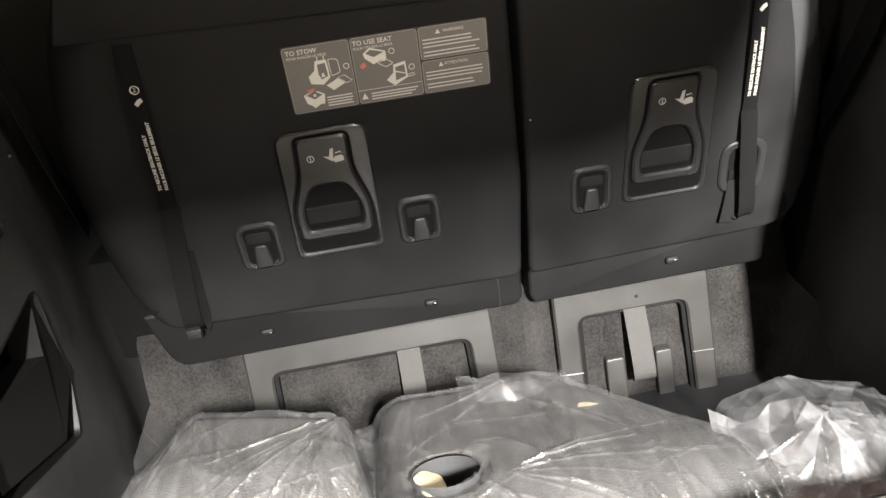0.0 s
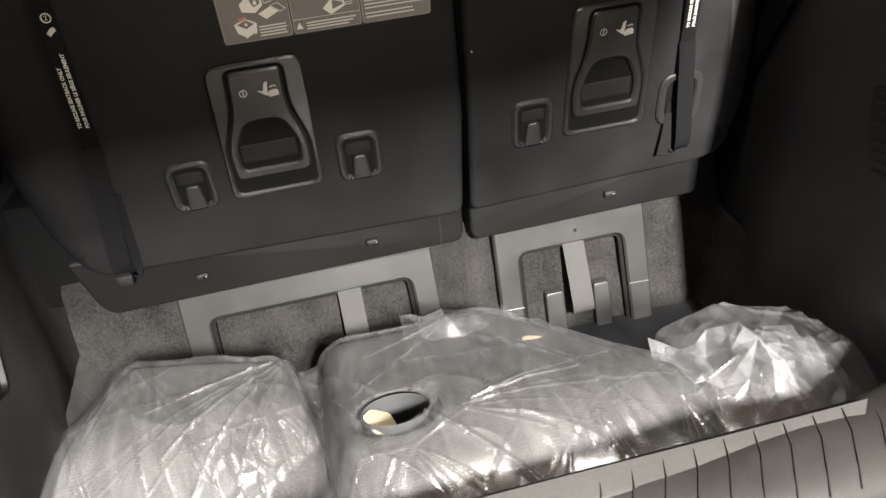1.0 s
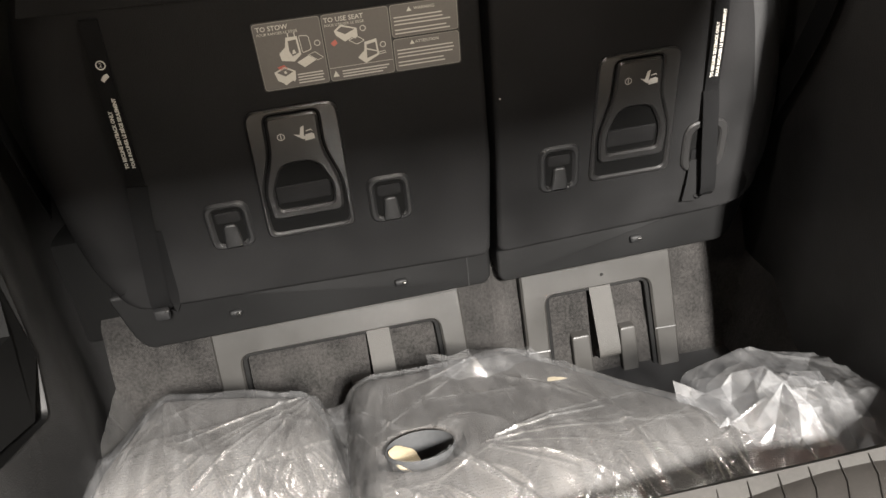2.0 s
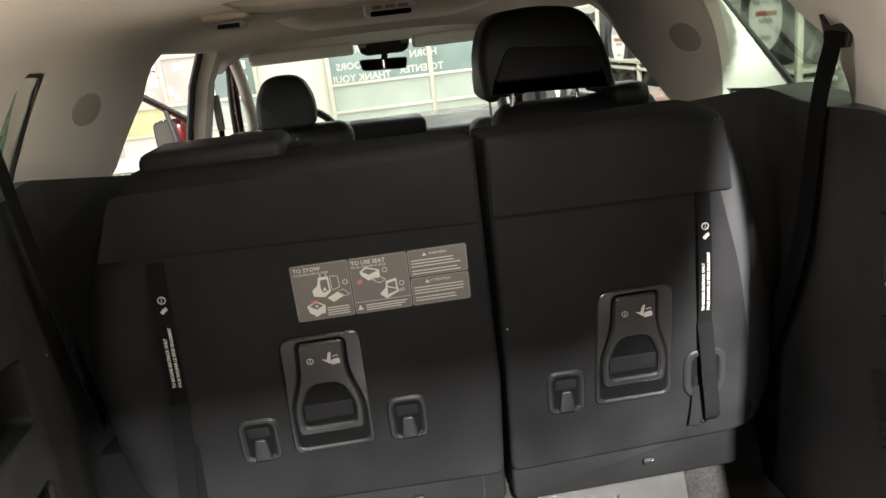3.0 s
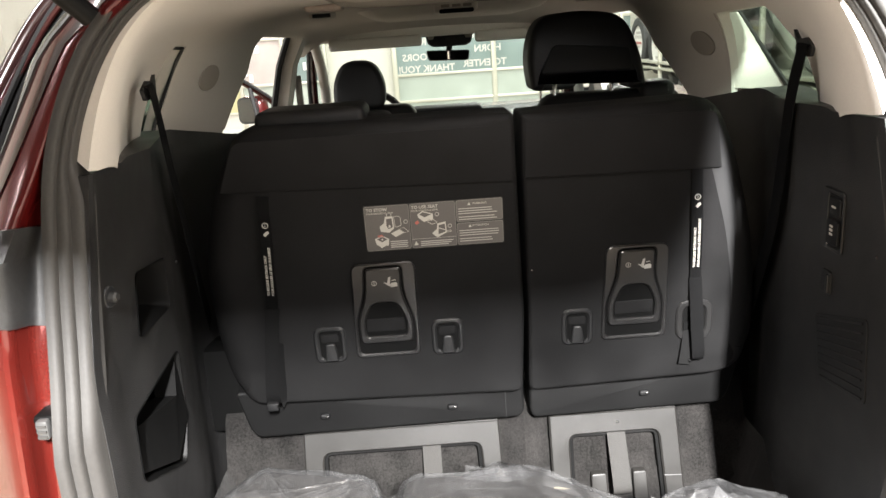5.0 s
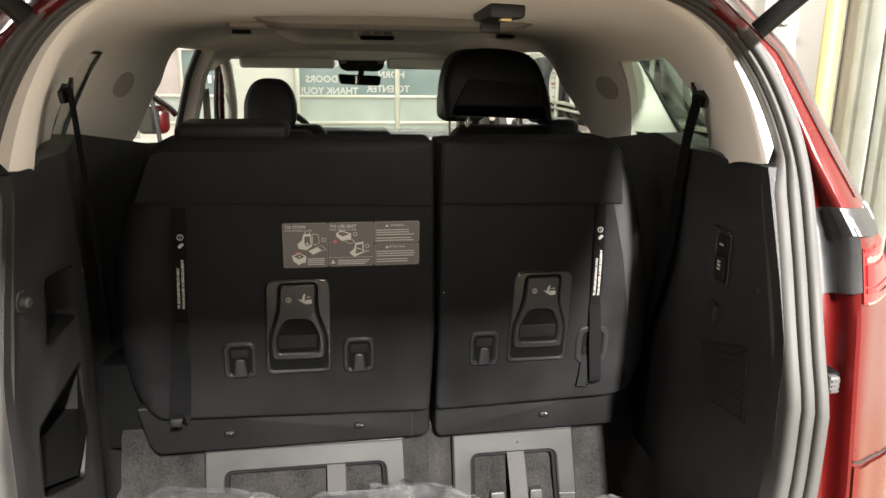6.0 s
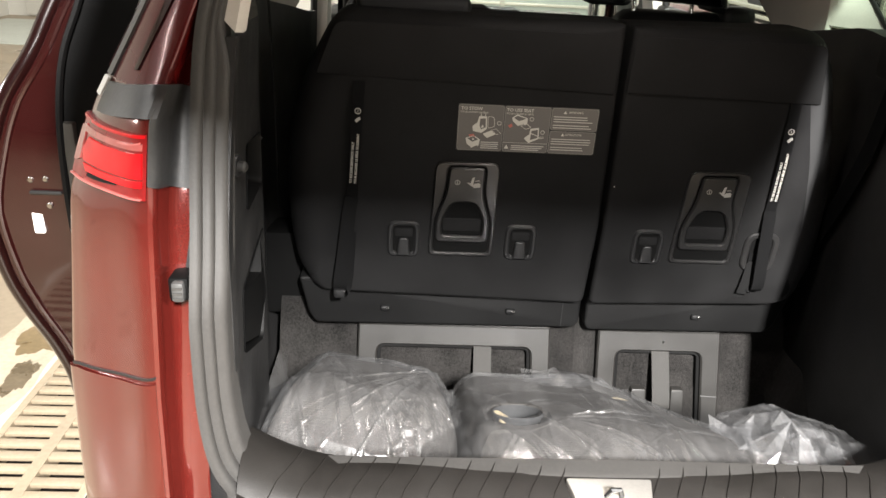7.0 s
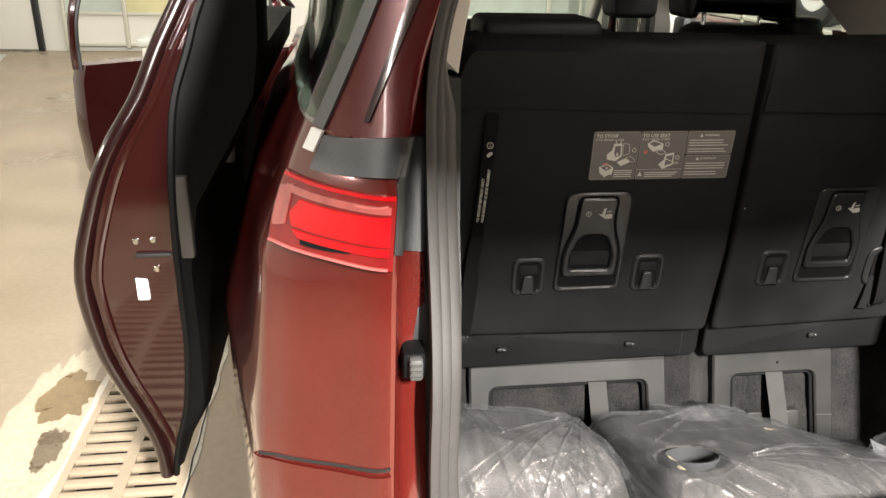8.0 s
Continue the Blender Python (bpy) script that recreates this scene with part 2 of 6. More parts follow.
FILM = glass_mat("clear_plastic_film", (0.95, 0.955, 0.965), 0.14, 0.22, bump=0.04, bump_scale=30, haze=0.038)
FILM_WHITE = glass_mat("milky_crumpled_film", (0.95, 0.955, 0.965), 0.16, 0.18, haze=0.11)
CONCRETE = mat("wet_tan_concrete", (0.26, 0.21, 0.148), 0.45, grain=35, vary=0.16, blotch=1.3, bump=0.15, bump_scale=60, rough_vary=0.28)
DAMP = mat("dark_damp_patch", (0.115, 0.088, 0.055), 0.3, grain=60, vary=0.35, blotch=12)
DUSTED = mat("pale_dried_silt", (0.37, 0.315, 0.235), 0.7, grain=50, vary=0.2, blotch=7)
STAIN = mat("brown_floor_stain", (0.165, 0.118, 0.060), 0.35, grain=40, vary=0.3, blotch=9)
MORTAR = mat("pale_chipped_mortar", (0.46, 0.42, 0.35), 0.8, grain=40, vary=0.25, blotch=12, bump=0.4, bump_scale=80)
GRATE = mat("tan_grate_iron", (0.31, 0.25, 0.175), 0.5, grain=70, vary=0.22, blotch=6, bump=0.2, piece=0.3)
PIT = mat("drain_pit", (0.012, 0.010, 0.008), 0.9, grain=30, vary=0.3)
WALL = mat("off_white_wall_paint", (0.50, 0.485, 0.43), 0.7, grain=40, vary=0.05, blotch=0.9, bump=0.08, bump_scale=90)
# Unseen rear wall, toned down to cut light bounced onto the seats.
DARK_WALL = mat("dark_rear_wall", (0.07, 0.07, 0.068), 0.8, grain=40, vary=0.1, blotch=0.9)
# The ceiling is out of view, darkened too so less light bounces.
CEILING = mat("low_bounce_ceiling", (0.26, 0.26, 0.255), 0.85, grain=20, vary=0.06, blotch=0.8)
PANE = mat("pale_green_pane", (0.42, 0.50, 0.45), 0.15, grain=3, vary=0.12, blotch=0.8)
PANE_DARK = mat("dark_film_pane", (0.16, 0.21, 0.20), 0.2, grain=3, vary=0.12, blotch=0.8)
PANE_LOW = mat("grey_green_pane", (0.33, 0.37, 0.33), 0.15, grain=3, vary=0.15, blotch=0.7)
ALU = mat("pale_aluminium", (0.44, 0.43, 0.36), 0.4, metal=0.2, grain=60, vary=0.08)
TYRE = mat("tyre_rubber", (0.022, 0.022, 0.022), 0.7, grain=90, vary=0.3, bump=0.3, bump_scale=120)
YELLOW = mat("yellow_post_paint", (0.62, 0.50, 0.20), 0.5, grain=60, vary=0.15)
MIRROR = mat("mirror_glass", (0.82, 0.85, 0.87), 0.03, metal=1.0, grain=5, vary=0.02, rough_vary=0.01)
CURTAIN = mat("grey_green_strip", (0.40, 0.42, 0.37), 0.4, grain=20, vary=0.15)


# ---- mesh helpers ----
def part(name, bm, material, parent=None, label="", solid=True):
    bmesh.ops.remove_doubles(bm, verts=bm.verts, dist=1e-5)
    if solid:
        bmesh.ops.recalc_face_normals(bm, faces=bm.faces)
    me = bpy.data.meshes.new(name)
    bm.to_mesh(me)
    bm.free()
    me.materials.append(material)
    for poly in me.polygons:
        poly.use_smooth = True
    me.set_sharp_from_angle(angle=radians(38))
    ob = new(name, me)
    if parent is not None:
        ob.parent = parent
        if parent.parent is None:
            ob.matrix_parent_inverse = Matrix.Translation(-parent.location)
    if label:
        ob["label"] = label
    return ob


def thing(name, at, label, category, group="", kind=""):
    ob = new(name)
    ob.empty_display_size = 0.05
    ob.location = at
    return tagged(ob, label, category, group, kind)


def structure(name, bm, material, label="", category=""):
    return tagged(part(name, bm, material), label, category, kind="structure")


def loft(bm, rings, closed=True, cap=(True, True)):
    vs = [[bm.verts.new(p) for p in r] for r in rings]
    n = len(vs[0])
    for a, b in zip(vs, vs[1:]):
        for i in range(n if closed else n - 1):
            j = (i + 1) % n
            bm.faces.new((a[i], a[j], b[j], b[i]))
    if closed:
        for want, r in zip(cap, (vs[0], vs[-1])):
            if want:
                bm.faces.new(r)
    return vs


def box(bm, x0, x1, y0, y1, z0, z1, bevel=0.0, seg=2):
    made = bmesh.ops.create_cube(bm, size=1.0)["verts"]
    bmesh.ops.scale(bm, vec=(x1 - x0, y1 - y0, z1 - z0), verts=made)
    bmesh.ops.translate(bm, vec=((x0 + x1) / 2, (y0 + y1) / 2, (z0 + z1) / 2), verts=made)
    if bevel:
        edges = list({e for v in made for e in v.link_edges})
        bmesh.ops.bevel(bm, geom=edges, offset=bevel, segments=seg, affect="EDGES", profile=0.5)
    return bm


def newbox(*a, **k):
    return box(bmesh.new(), *a, **k)


def rpoly(pts, r, n=5):
    """Polygon with rounded corners; r one radius or one for each corner."""
    out = []
    m = len(pts)
    rs = r if isinstance(r, (list, tuple)) else [r] * m
    for i in range(m):
        p, a, b = Vector(pts[i]), Vector(pts[i - 1]), Vector(pts[(i + 1) % m])
        da, db = a - p, b - p
        k = min(rs[i], 0.48 * da.length, 0.48 * db.length)
        s, e = p + da.normalized() * k, p + db.normalized() * k
        for q in range(n + 1):
            t = q / n
            out.append(((1 - t) ** 2 * s + 2 * t * (1 - t) * p + t * t * e).to_tuple())
    return out


def rect(x0, x1, z0, z1, r, n=5):
    return rpoly([(x0, z0), (x1, z0), (x1, z1), (x0, z1)], r, n)


def inset(poly, amount):
    """Moves every point of a polygon inwards by amount (one, or one for each point)."""
    m, out = len(poly), []
    area = sum(poly[i - 1][0] * poly[i][1] - poly[i][0] * poly[i - 1][1] for i in range(m))
    sign = 1 if area > 0 else -1
    for i in range(m):
        a, b = Vector(poly[i - 1]), Vector(poly[(i + 1) % m])
        t = b - a
        nrm = Vector((-t.y, t.x)).normalized() * sign if t.length > 1e-9 else Vector((0, 0))
        k = amount[i] if isinstance(amount, (list, tuple)) else amount
        out.append((Vector(poly[i]) + nrm * k).to_tuple())
    return out


def plate(bm, poly, fn, d0, d1, bevel=0.0, seg=3):
    """Solid plate: outline poly mapped by fn(u, v, depth) from depth d0 (back) to d1 (front, bevelled)."""
    rings = [[fn(u, v, d0) for u, v in poly]]
    for k in range(seg + 1):
        ph = k / seg * math.pi / 2
        ins, d = bevel * (1 - math.cos(ph)), d1 - bevel * (1 - math.sin(ph))
        rings.append([fn(u, v, d) for u, v in (inset(poly, ins) if bevel else poly)])
        if not bevel:
            rings[-1] = [fn(u, v, d1) for u, v in poly]
            break
    loft(bm, rings)
    return bm


def rim(bm, outer, inner, fn, d0, d1, bevel=0.002):
    """Frame with a hole: outer and inner outlines have the same number of points."""
    rings = [[fn(u, v, d0) for u, v in outer], [fn(u, v, d1 - bevel) for u, v in outer], [fn(u, v, d1) for u, v in inset(outer, bevel)],
             [fn(u, v, d1) for u, v in inset(inner, -bevel)], [fn(u, v, d1 - bevel) for u, v in inner], [fn(u, v, d0) for u, v in inner]]
    rings.append(rings[0])
    loft(bm, rings, cap=(False, False))
    return bm


def tube(bm, path, r, n=8, closed=False, flat=1.0, up=(0, 0, 1)):
    pts = [Vector(p) for p in path]
    m, rings = len(pts), []
    for i, p in enumerate(pts):
        a = pts[i - 1] if (i or closed) else p
        b = pts[(i + 1) % m] if (i < m - 1 or closed) else p
        t = (b - a).normalized()
        s = t.cross(Vector(up))
        s = s.normalized() if s.length > 1e-4 else Vector((1, 0, 0))
        w = s.cross(t)
        rr = r[i] if isinstance(r, (list, tuple)) else r
        rings.append([p + s * (rr * math.cos(q * 2 * math.pi / n)) + w * (rr * flat * math.sin(q * 2 * math.pi / n)) for q in range(n)])
    if closed:
        rings.append(rings[0])
    loft(bm, rings, cap=(not closed, not closed))
    return bm


def ribbon(bm, path, across, width, thick=0.0015):
    """Flat webbing along a path; across: one side vector, or one for each point."""
    pts = [Vector(p) for p in path]
    rings = []
    for i, p in enumerate(pts):
        t = (pts[min(i + 1, len(pts) - 1)] - pts[max(i - 1, 0)]).normalized()
        a = Vector(across[i] if isinstance(across[0], (list, tuple)) else across)
        a = (a - t * a.dot(t)).normalized() * (width / 2)
        n = a.cross(t).normalized() * (thick / 2)
        rings.append([p - a - n, p - a + n, p + a + n, p + a - n])
    loft(bm, rings)
    return bm


def smooth_path(pts, n=6):
    out, p = [], [Vector(q) for q in pts]
    for i in range(len(p) - 1):
        a, b, c, d = p[max(i - 1, 0)], p[i], p[i + 1], p[min(i + 2, len(p) - 1)]
        for k in range(n):
            t = k / n
            out.append(0.5 * (2 * b + (c - a) * t + (2 * a - 5 * b + 4 * c - d) * t * t + (3 * b - a - 3 * c + d) * t ** 3))
    return out + [p[-1]]


def cut(ob, cutters):
    """Takes the cutters' solids out of the mesh and removes the cutters."""
    for c in cutters:
        mod = ob.modifiers.new("cut", "BOOLEAN")
        mod.operation, mod.solver, mod.object = "DIFFERENCE", "EXACT", c
    bpy.context.view_layer.update()
    me = bpy.data.meshes.new_from_object(ob.evaluated_get(bpy.context.evaluated_depsgraph_get()))
    ob.modifiers.clear()
    ob.data = me
    for c in cutters:
        bpy.data.objects.remove(c)
    me.set_sharp_from_angle(angle=radians(38))
    return ob


def cutter(bm):
    bmesh.ops.recalc_face_normals(bm, faces=bm.faces)
    me = bpy.data.meshes.new("cutter")
    bm.to_mesh(me)
    bm.free()
    return new("cutter", me)


def cyl(bm, at, axis, r, h, n=16, bevel=0.0):
    a = Vector(axis).normalized()
    s = a.orthogonal().normalized()
    w = a.cross(s)
    ring = lambda rr, d: [Vector(at) + a * d + s * (rr * math.cos(q * 2 * math.pi / n)) + w * (rr * math.sin(q * 2 * math.pi / n)) for q in range(n)]
    rings = [ring(r, 0), ring(r, h - bevel)] + ([ring(r - bevel, h)] if bevel else [])
    loft(bm, rings)
    return bm


def letters(name, text, size, fn, material, parent, align="CENTER", depth=0.0004, bold=0.0):
    """Flat lettering from the built-in font, mapped by fn(u, v)."""
    cu = bpy.data.curves.new(name, "FONT")
    cu.body, cu.size, cu.align_x, cu.align_y, cu.resolution_u, cu.offset = text, size, align, "CENTER", 2, bold
    tmp = new(name, cu)
    bpy.context.view_layer.update()
    me = bpy.data.meshes.new_from_object(tmp.evaluated_get(bpy.context.evaluated_depsgraph_get()))
    bpy.data.objects.remove(tmp)
    bm = bmesh.new()
    bm.from_mesh(me)
    for v in bm.verts:
        v.co = fn(v.co.x, v.co.y)
    return part(name, bm, material, parent)


# ---- shop: floor, walls, ceiling ----
def slab(name, x0, x1, y0, y1, z0, z1, material, label, category):
    return structure(name, newbox(x0, x1, y0, y1, z0, z1), material, label, category)


XL, XR, YB, YF, ZC = -6.5, 3.2, -7.0, 12.0, 4.6
slab("floor", XL, -1.585, YB, YF, -0.2, 0, CONCRETE, "wet tan concrete workshop floor", "floor")
slab("floor_inner", -1.215, XR, YB, YF, -0.2, 0, CONCRETE, "wet tan concrete workshop floor under the van", "floor")
slab("drain_bed", -1.585, -1.215, YB, YF, -0.3, -0.12, PIT, "dark bottom of the floor drain", "drain bed")
slab("wall_north", XL, XR, YF, YF + 0.2, 0, ZC, WALL, "off-white painted workshop wall", "wall")
slab("wall_south", XL, XR, YB - 0.2, YB, 0, ZC, DARK_WALL, "unseen rear wall, dark to cut bounced light", "wall")
slab("wall_west", XL - 0.2, XL, YB, YF, 0, ZC, WALL, "off-white painted workshop wall", "wall")
slab("wall_east", XR, XR + 0.2, YB, YF, 0, ZC, WALL, "off-white painted workshop wall", "wall")
slab("ceiling", XL, XR, YB, YF, ZC, ZC + 0.2, CEILING, "unseen workshop ceiling, dark to cut bounced light", "ceiling")

def seal_y(z):
    """How far forward the tailgate opening lies at height z."""
    return 0.80 + 0.345 * max(0.0, z - 1.02) ** 1.02


# ---- van: plan of the outer skin ----
SKIN = {
    0.30: [(.612, .785), (.648, .776), (.662, .72), (.73, .755), (.805, .815), (.845, .890), (.882, 1.12), (.915, 1.5), (.935, 2.2)],
    0.70: [(.615, .795), (.651, .786), (.666, .745), (.735, .785), (.812, .845), (.850, .915), (.900, 1.14), (.956, 1.5), (.975, 2.2)],
    0.90: [(.618, .818), (.653, .808), (.669, .765), (.735, .810), (.812, .868), (.850, .930), (.900, 1.15), (.956, 1.5), (.975, 2.2)],
    1.15: [(.620, .848), (.650, .838), (.664, .790), (.735, .840), (.798, .898), (.826, .958), (.850, 1.18), (.880, 1.5), (.905, 2.2)],
    1.28: [(.618, .882), (.643, .872), (.656, .81), (.71, .85), (.760, .920), (.782, .990), (.795, 1.2), (.806, 1.5), (.815, 2.2)],
    1.40: [(.598, .935), (.612, .918), (.622, .895), (.66, .905), (.70, .955), (.728, 1.05), (.75, 1.3), (.765, 1.6), (.77, 2.2)],
    1.55: [(.546, .985), (.556, .968), (.566, .955), (.595, .965), (.632, 1.005), (.672, 1.08), (.72, 1.3), (.75, 1.6), (.76, 2.2)],
    1.65: [(.43, 1.03), (.44, .99), (.455, .98), (.487, .985), (.525, 1.02), (.57, 1.09), (.63, 1.3), (.67, 1.6), (.68, 2.2)],
    1.73: [(.26, 1.05), (.28, 1.02), (.30, 1.01), (.33, 1.02), (.38, 1.06), (.43, 1.12), (.50, 1.3), (.54, 1.6), (.55, 2.2)],
}
SKIN_Z = sorted(SKIN)


def catmull(vals, t):
    i = min(int(t), len(vals) - 2)
    f = t - i
    a, b, c, d = vals[max(i - 1, 0)], vals[i], vals[i + 1], vals[min(i + 2, len(vals) - 1)]
    return 0.5 * (2 * b + (c - a) * f + (2 * a - 5 * b + 4 * c - d) * f * f + (3 * b - a - 3 * c + d) * f ** 3)


def skin(s, u, z, off=0.0):
    """A point of the outer skin; s: -1 left, 1 right; u along the plan from the tailgate seal forwards."""
    def raw(uu, zz):
        zi = float(np.interp(zz, SKIN_Z, range(len(SKIN_Z))))
        k = min(int(zi), len(SKIN_Z) - 2)
        f = zi - k
        lo, hi = SKIN[SKIN_Z[k]], SKIN[SKIN_Z[k + 1]]
        g = lambda sec, c: catmull([q[c] for q in sec], uu)
        return g(lo, 0) * (1 - f) + g(hi, 0) * f, g(lo, 1) * (1 - f) + g(hi, 1) * f
    x, y = raw(u, z)
    if off:
        x2, y2 = raw(min(u + 0.05, 8), z)
        x1, y1 = raw(max(u - 0.05, 0), z)
        t = Vector((x2 - x1, y2 - y1)).normalized()
        x, y = x + t.y * off, y - t.x * off
    return Vector((s * x, y, z))


def skin_patch(s, u0, u1, z0, z1, off, thick=0.0, nu=10, nz=8, slant=0.0):
    """A curved plate that follows the skin; u0 and u1 may be functions of z, slant tips it along u by a share or a function."""
    bm = bmesh.new()
    f0 = u0 if callable(u0) else (lambda z: u0)
    f1 = u1 if callable(u1) else (lambda z: u1)
    tip = slant if callable(slant) else (lambda f: slant * f)
    sheets = []
    for o in ((off,) if not thick else (off, off - thick)):
        sheets.append([[bm.verts.new(skin(s, f0(z) + (f1(z) - f0(z)) * i / nu, z + tip(i / nu), o)) for i in range(nu + 1)]
                       for z in (z0 + (z1 - z0) * k / nz for k in range(nz + 1))])
    for g in sheets:
        for a, b in zip(g, g[1:]):
            for i in range(nu):
                bm.faces.new((a[i], a[i + 1], b[i + 1], b[i]))
    if thick:
        A, B = sheets
        edge = lambda g: g[0] + [r[-1] for r in g[1:]] + g[-1][-2::-1] + [r[0] for r in g[-2:0:-1]]
        ea, eb = edge(A), edge(B)
        for i in range(len(ea)):
            j = (i + 1) % len(ea)
            bm.faces.new((ea[i], ea[j], eb[j], eb[i]))
    return bm


van = thing("minivan", (0, 2.4, 0), "dark red minivan with its tailgate and side doors open", "minivan")


def side_body(s):
    paint = RED_DUST if s < 0 else RED
    quarter = part("quarter_panel", skin_patch(s, 0, 8, 0.30, 1.318, 0, 0.02, nu=48, nz=44), paint, van, "dusty dark red rear quarter panel")
    part("rear_pillar", skin_patch(s, 0, 4.18, 1.316, 1.60, 0, 0.02, nu=28, nz=14), RED, van, "dark red rear roof pillar")
    part("roof_edge", skin_patch(s, 0, 8, 1.598, 1.73, 0, 0.02, nu=48, nz=8), RED, van)
    part("bumper_seam", skin_patch(s, 1.98, 4.6, 0.931, 0.9345, 0.0025, 0.006, nu=20, nz=1, slant=-0.055), BLACK_RUBBER, quarter)
    part("bumper_corner", skin_patch(s, 1.98, 4.8, 0.31, 0.925, 0.006, 0.01, nu=20, nz=12, slant=-0.055), paint, quarter)
    # tail lamp
    sag = lambda f: -.012 * f + .006 * f * f
    lamp = part("tail_lamp", skin_patch(s, 2.02, lambda z: 4.62 - 90 * (z - 1.232) ** 2, 1.184, 1.268, 0.0055, 0.03, nu=24, nz=12, slant=sag), LAMP_DEEP, van, "wrap-around red tail lamp")
    part("lens", skin_patch(s, lambda z: 2.10 + .5 * max(0, z - 1.24), lambda z: 3.9 - 9 * abs(z - 1.225), 1.212, 1.244, 0.0080, 0.006, nu=16, nz=7, slant=sag), LAMP_RED, lamp, "bright red lens")
    part("lens", skin_patch(s, 2.10, lambda z: 3.7 + 20 * (z - 1.205), 1.2005, 1.2085, 0.0078, 0.006, nu=14, nz=3, slant=sag), LAMP_RED, lamp, "bright red lens")
    part("lens_band", skin_patch(s, 2.7, 3.55, 1.1945, 1.1995, 0.0076, 0.004, nu=14, nz=2, slant=sag), DOOR_BLACK, lamp, "dark band in the lens")
    part("upper_lens", skin_patch(s, 2.10, 4.2, 1.2475, 1.2560, 0.0074, 0.004, nu=16, nz=2, slant=sag), LAMP_PINK, lamp, "pale pink lens band")
    part("glint_bar", skin_patch(s, 2.1, 4.40, 1.1845, 1.1868, 0.0085, 0.006, nu=18, nz=1, slant=sag), LAMP_CLEAR, lamp, "pale clear edge with its glint painted in")
    part("top_bar", skin_patch(s, 2.15, 2.7, 1.2560, 1.2580, 0.0085, 0.004, nu=10, nz=1, slant=sag), LAMP_CLEAR, lamp)
    part("top_rim", skin_patch(s, 2.05, 4.4, 1.2635, 1.2675, 0.0080, 0.006, nu=20, nz=1, slant=sag), LAMP_RED, lamp)
    part("lamp_corner", skin_patch(s, 3.98, lambda z: 4.50 - 90 * (z - 1.232) ** 2, 1.204, 1.252, 0.0075, 0.006, nu=6, nz=6, slant=sag), LAMP_PINK, lamp, "pale clear corner")
    part("lamp_filler", skin_patch(s, 0.05, 2.0, 1.182, 1.278, 0.004, 0.02, nu=12, nz=6, slant=lambda f: .020 * f * f), GREY_CLAD, van, "worn grey plastic filler beside the lamp")
    part("upper_filler", skin_patch(s, 0.05, 3.70, 1.273, 1.311, 0.005, 0.02, nu=18, nz=4, slant=lambda f: .013 * math.exp(-((3.65 * f - 2.0) / 1.1) ** 2)), GREY_CLAD, van, "grey plastic strip above the lamp")
    part("tape", skin_patch(s, 3.74, 4.06, 1.293, 1.316, 0.007, 0.004, nu=4, nz=2), WHITE_LABEL, quarter, "scrap of white tape")
    part("quarter_glass", skin_patch(s, 4.15, 7.9, 1.325, 1.60, 0.004, 0.006, nu=16, nz=8), DARK_GLASS, van, "tinted rear quarter glass")
    # Dark streak along the pillar crease: shading put into a maroon strip.
    part("pillar_crease_shade", skin_patch(s, lambda z: 2.90 - 1.6 * (z - 1.33), lambda z: 3.02 - .2 * (z - 1.33), 1.335, 1.70, 0.0025, 0.004, nu=3, nz=10), MAROON, quarter)
    part("pillar_strip", skin_patch(s, 3.78, 4.16, 1.318, 1.69, 0.004, 0.012, nu=4, nz=12), GREY_STRIP, van, "grey plastic strip beside the quarter glass")
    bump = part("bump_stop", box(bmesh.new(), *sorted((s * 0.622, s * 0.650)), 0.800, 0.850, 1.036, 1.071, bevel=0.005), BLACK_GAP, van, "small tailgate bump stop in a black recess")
    part("stop_pad", box(bmesh.new(), *sorted((s * 0.626, s * 0.643)), 0.790, 0.805, 1.039, 1.068, bevel=0.004), GREY_STRIP, bump, "grey rubber pad")
    for k in range(3):
        part("stop_rib", newbox(*sorted((s * 0.628, s * 0.641)), 0.7885, 0.792, 1.043 + 0.008 * k, 1.046 + 0.008 * k), RUBBER, bump)


for side in (-1, 1):
    side_body(side)

# roof skin and tailgate
bm = bmesh.new()
loft(bm, [[(-.58, y, 1.72), (-.3, y, 1.755), (0, y, 1.765), (.3, y, 1.755), (.58, y, 1.72), (.55, y, 1.69), (0, y, 1.72), (-.55, y, 1.69)] for y in (1.02, 2.0, 3.0, 3.4)])
part("roof", bm, RED, van)
rear_z = lambda y: float(np.interp(y, [-.22, .40, 1.05], [1.86, 1.99, 1.80]))
edge_line = rpoly([(-.565, 1.02), (-.568, .60), (-.560, .20), (-.535, -.20), (.535, -.20), (.560, .20), (.568, .60), (.565, 1.02)], [.02, .1, .15, .20, .20, .15, .1, .02], 8)
bm = bmesh.new()
rows = [[(x * k, y * k + .42 * (1 - k)) for x, y in edge_line] for k in (1, .98, .80, .5, .2)]
loft(bm, [[(x, y, rear_z(y) + .09) for x, y in r] for r in rows[::-1]] + [[(x, y, rear_z(y) + d) for x, y in rows[0]] for d in (.06, .02)] + [[(x, y, rear_z(y)) for x, y in r] for r in rows[1:]])
part("tailgate", bm, RED, van, "open dark red tailgate overhead")
for s in (-1, 1):
    strut = part("gas_strut", tube(bmesh.new(), [(s * .522, .93, 1.585), (s * .583, .88, 1.66), (s * .63, .60, 1.94)], 0.015, 10), DOOR_BLACK, van, "black tailgate strut")

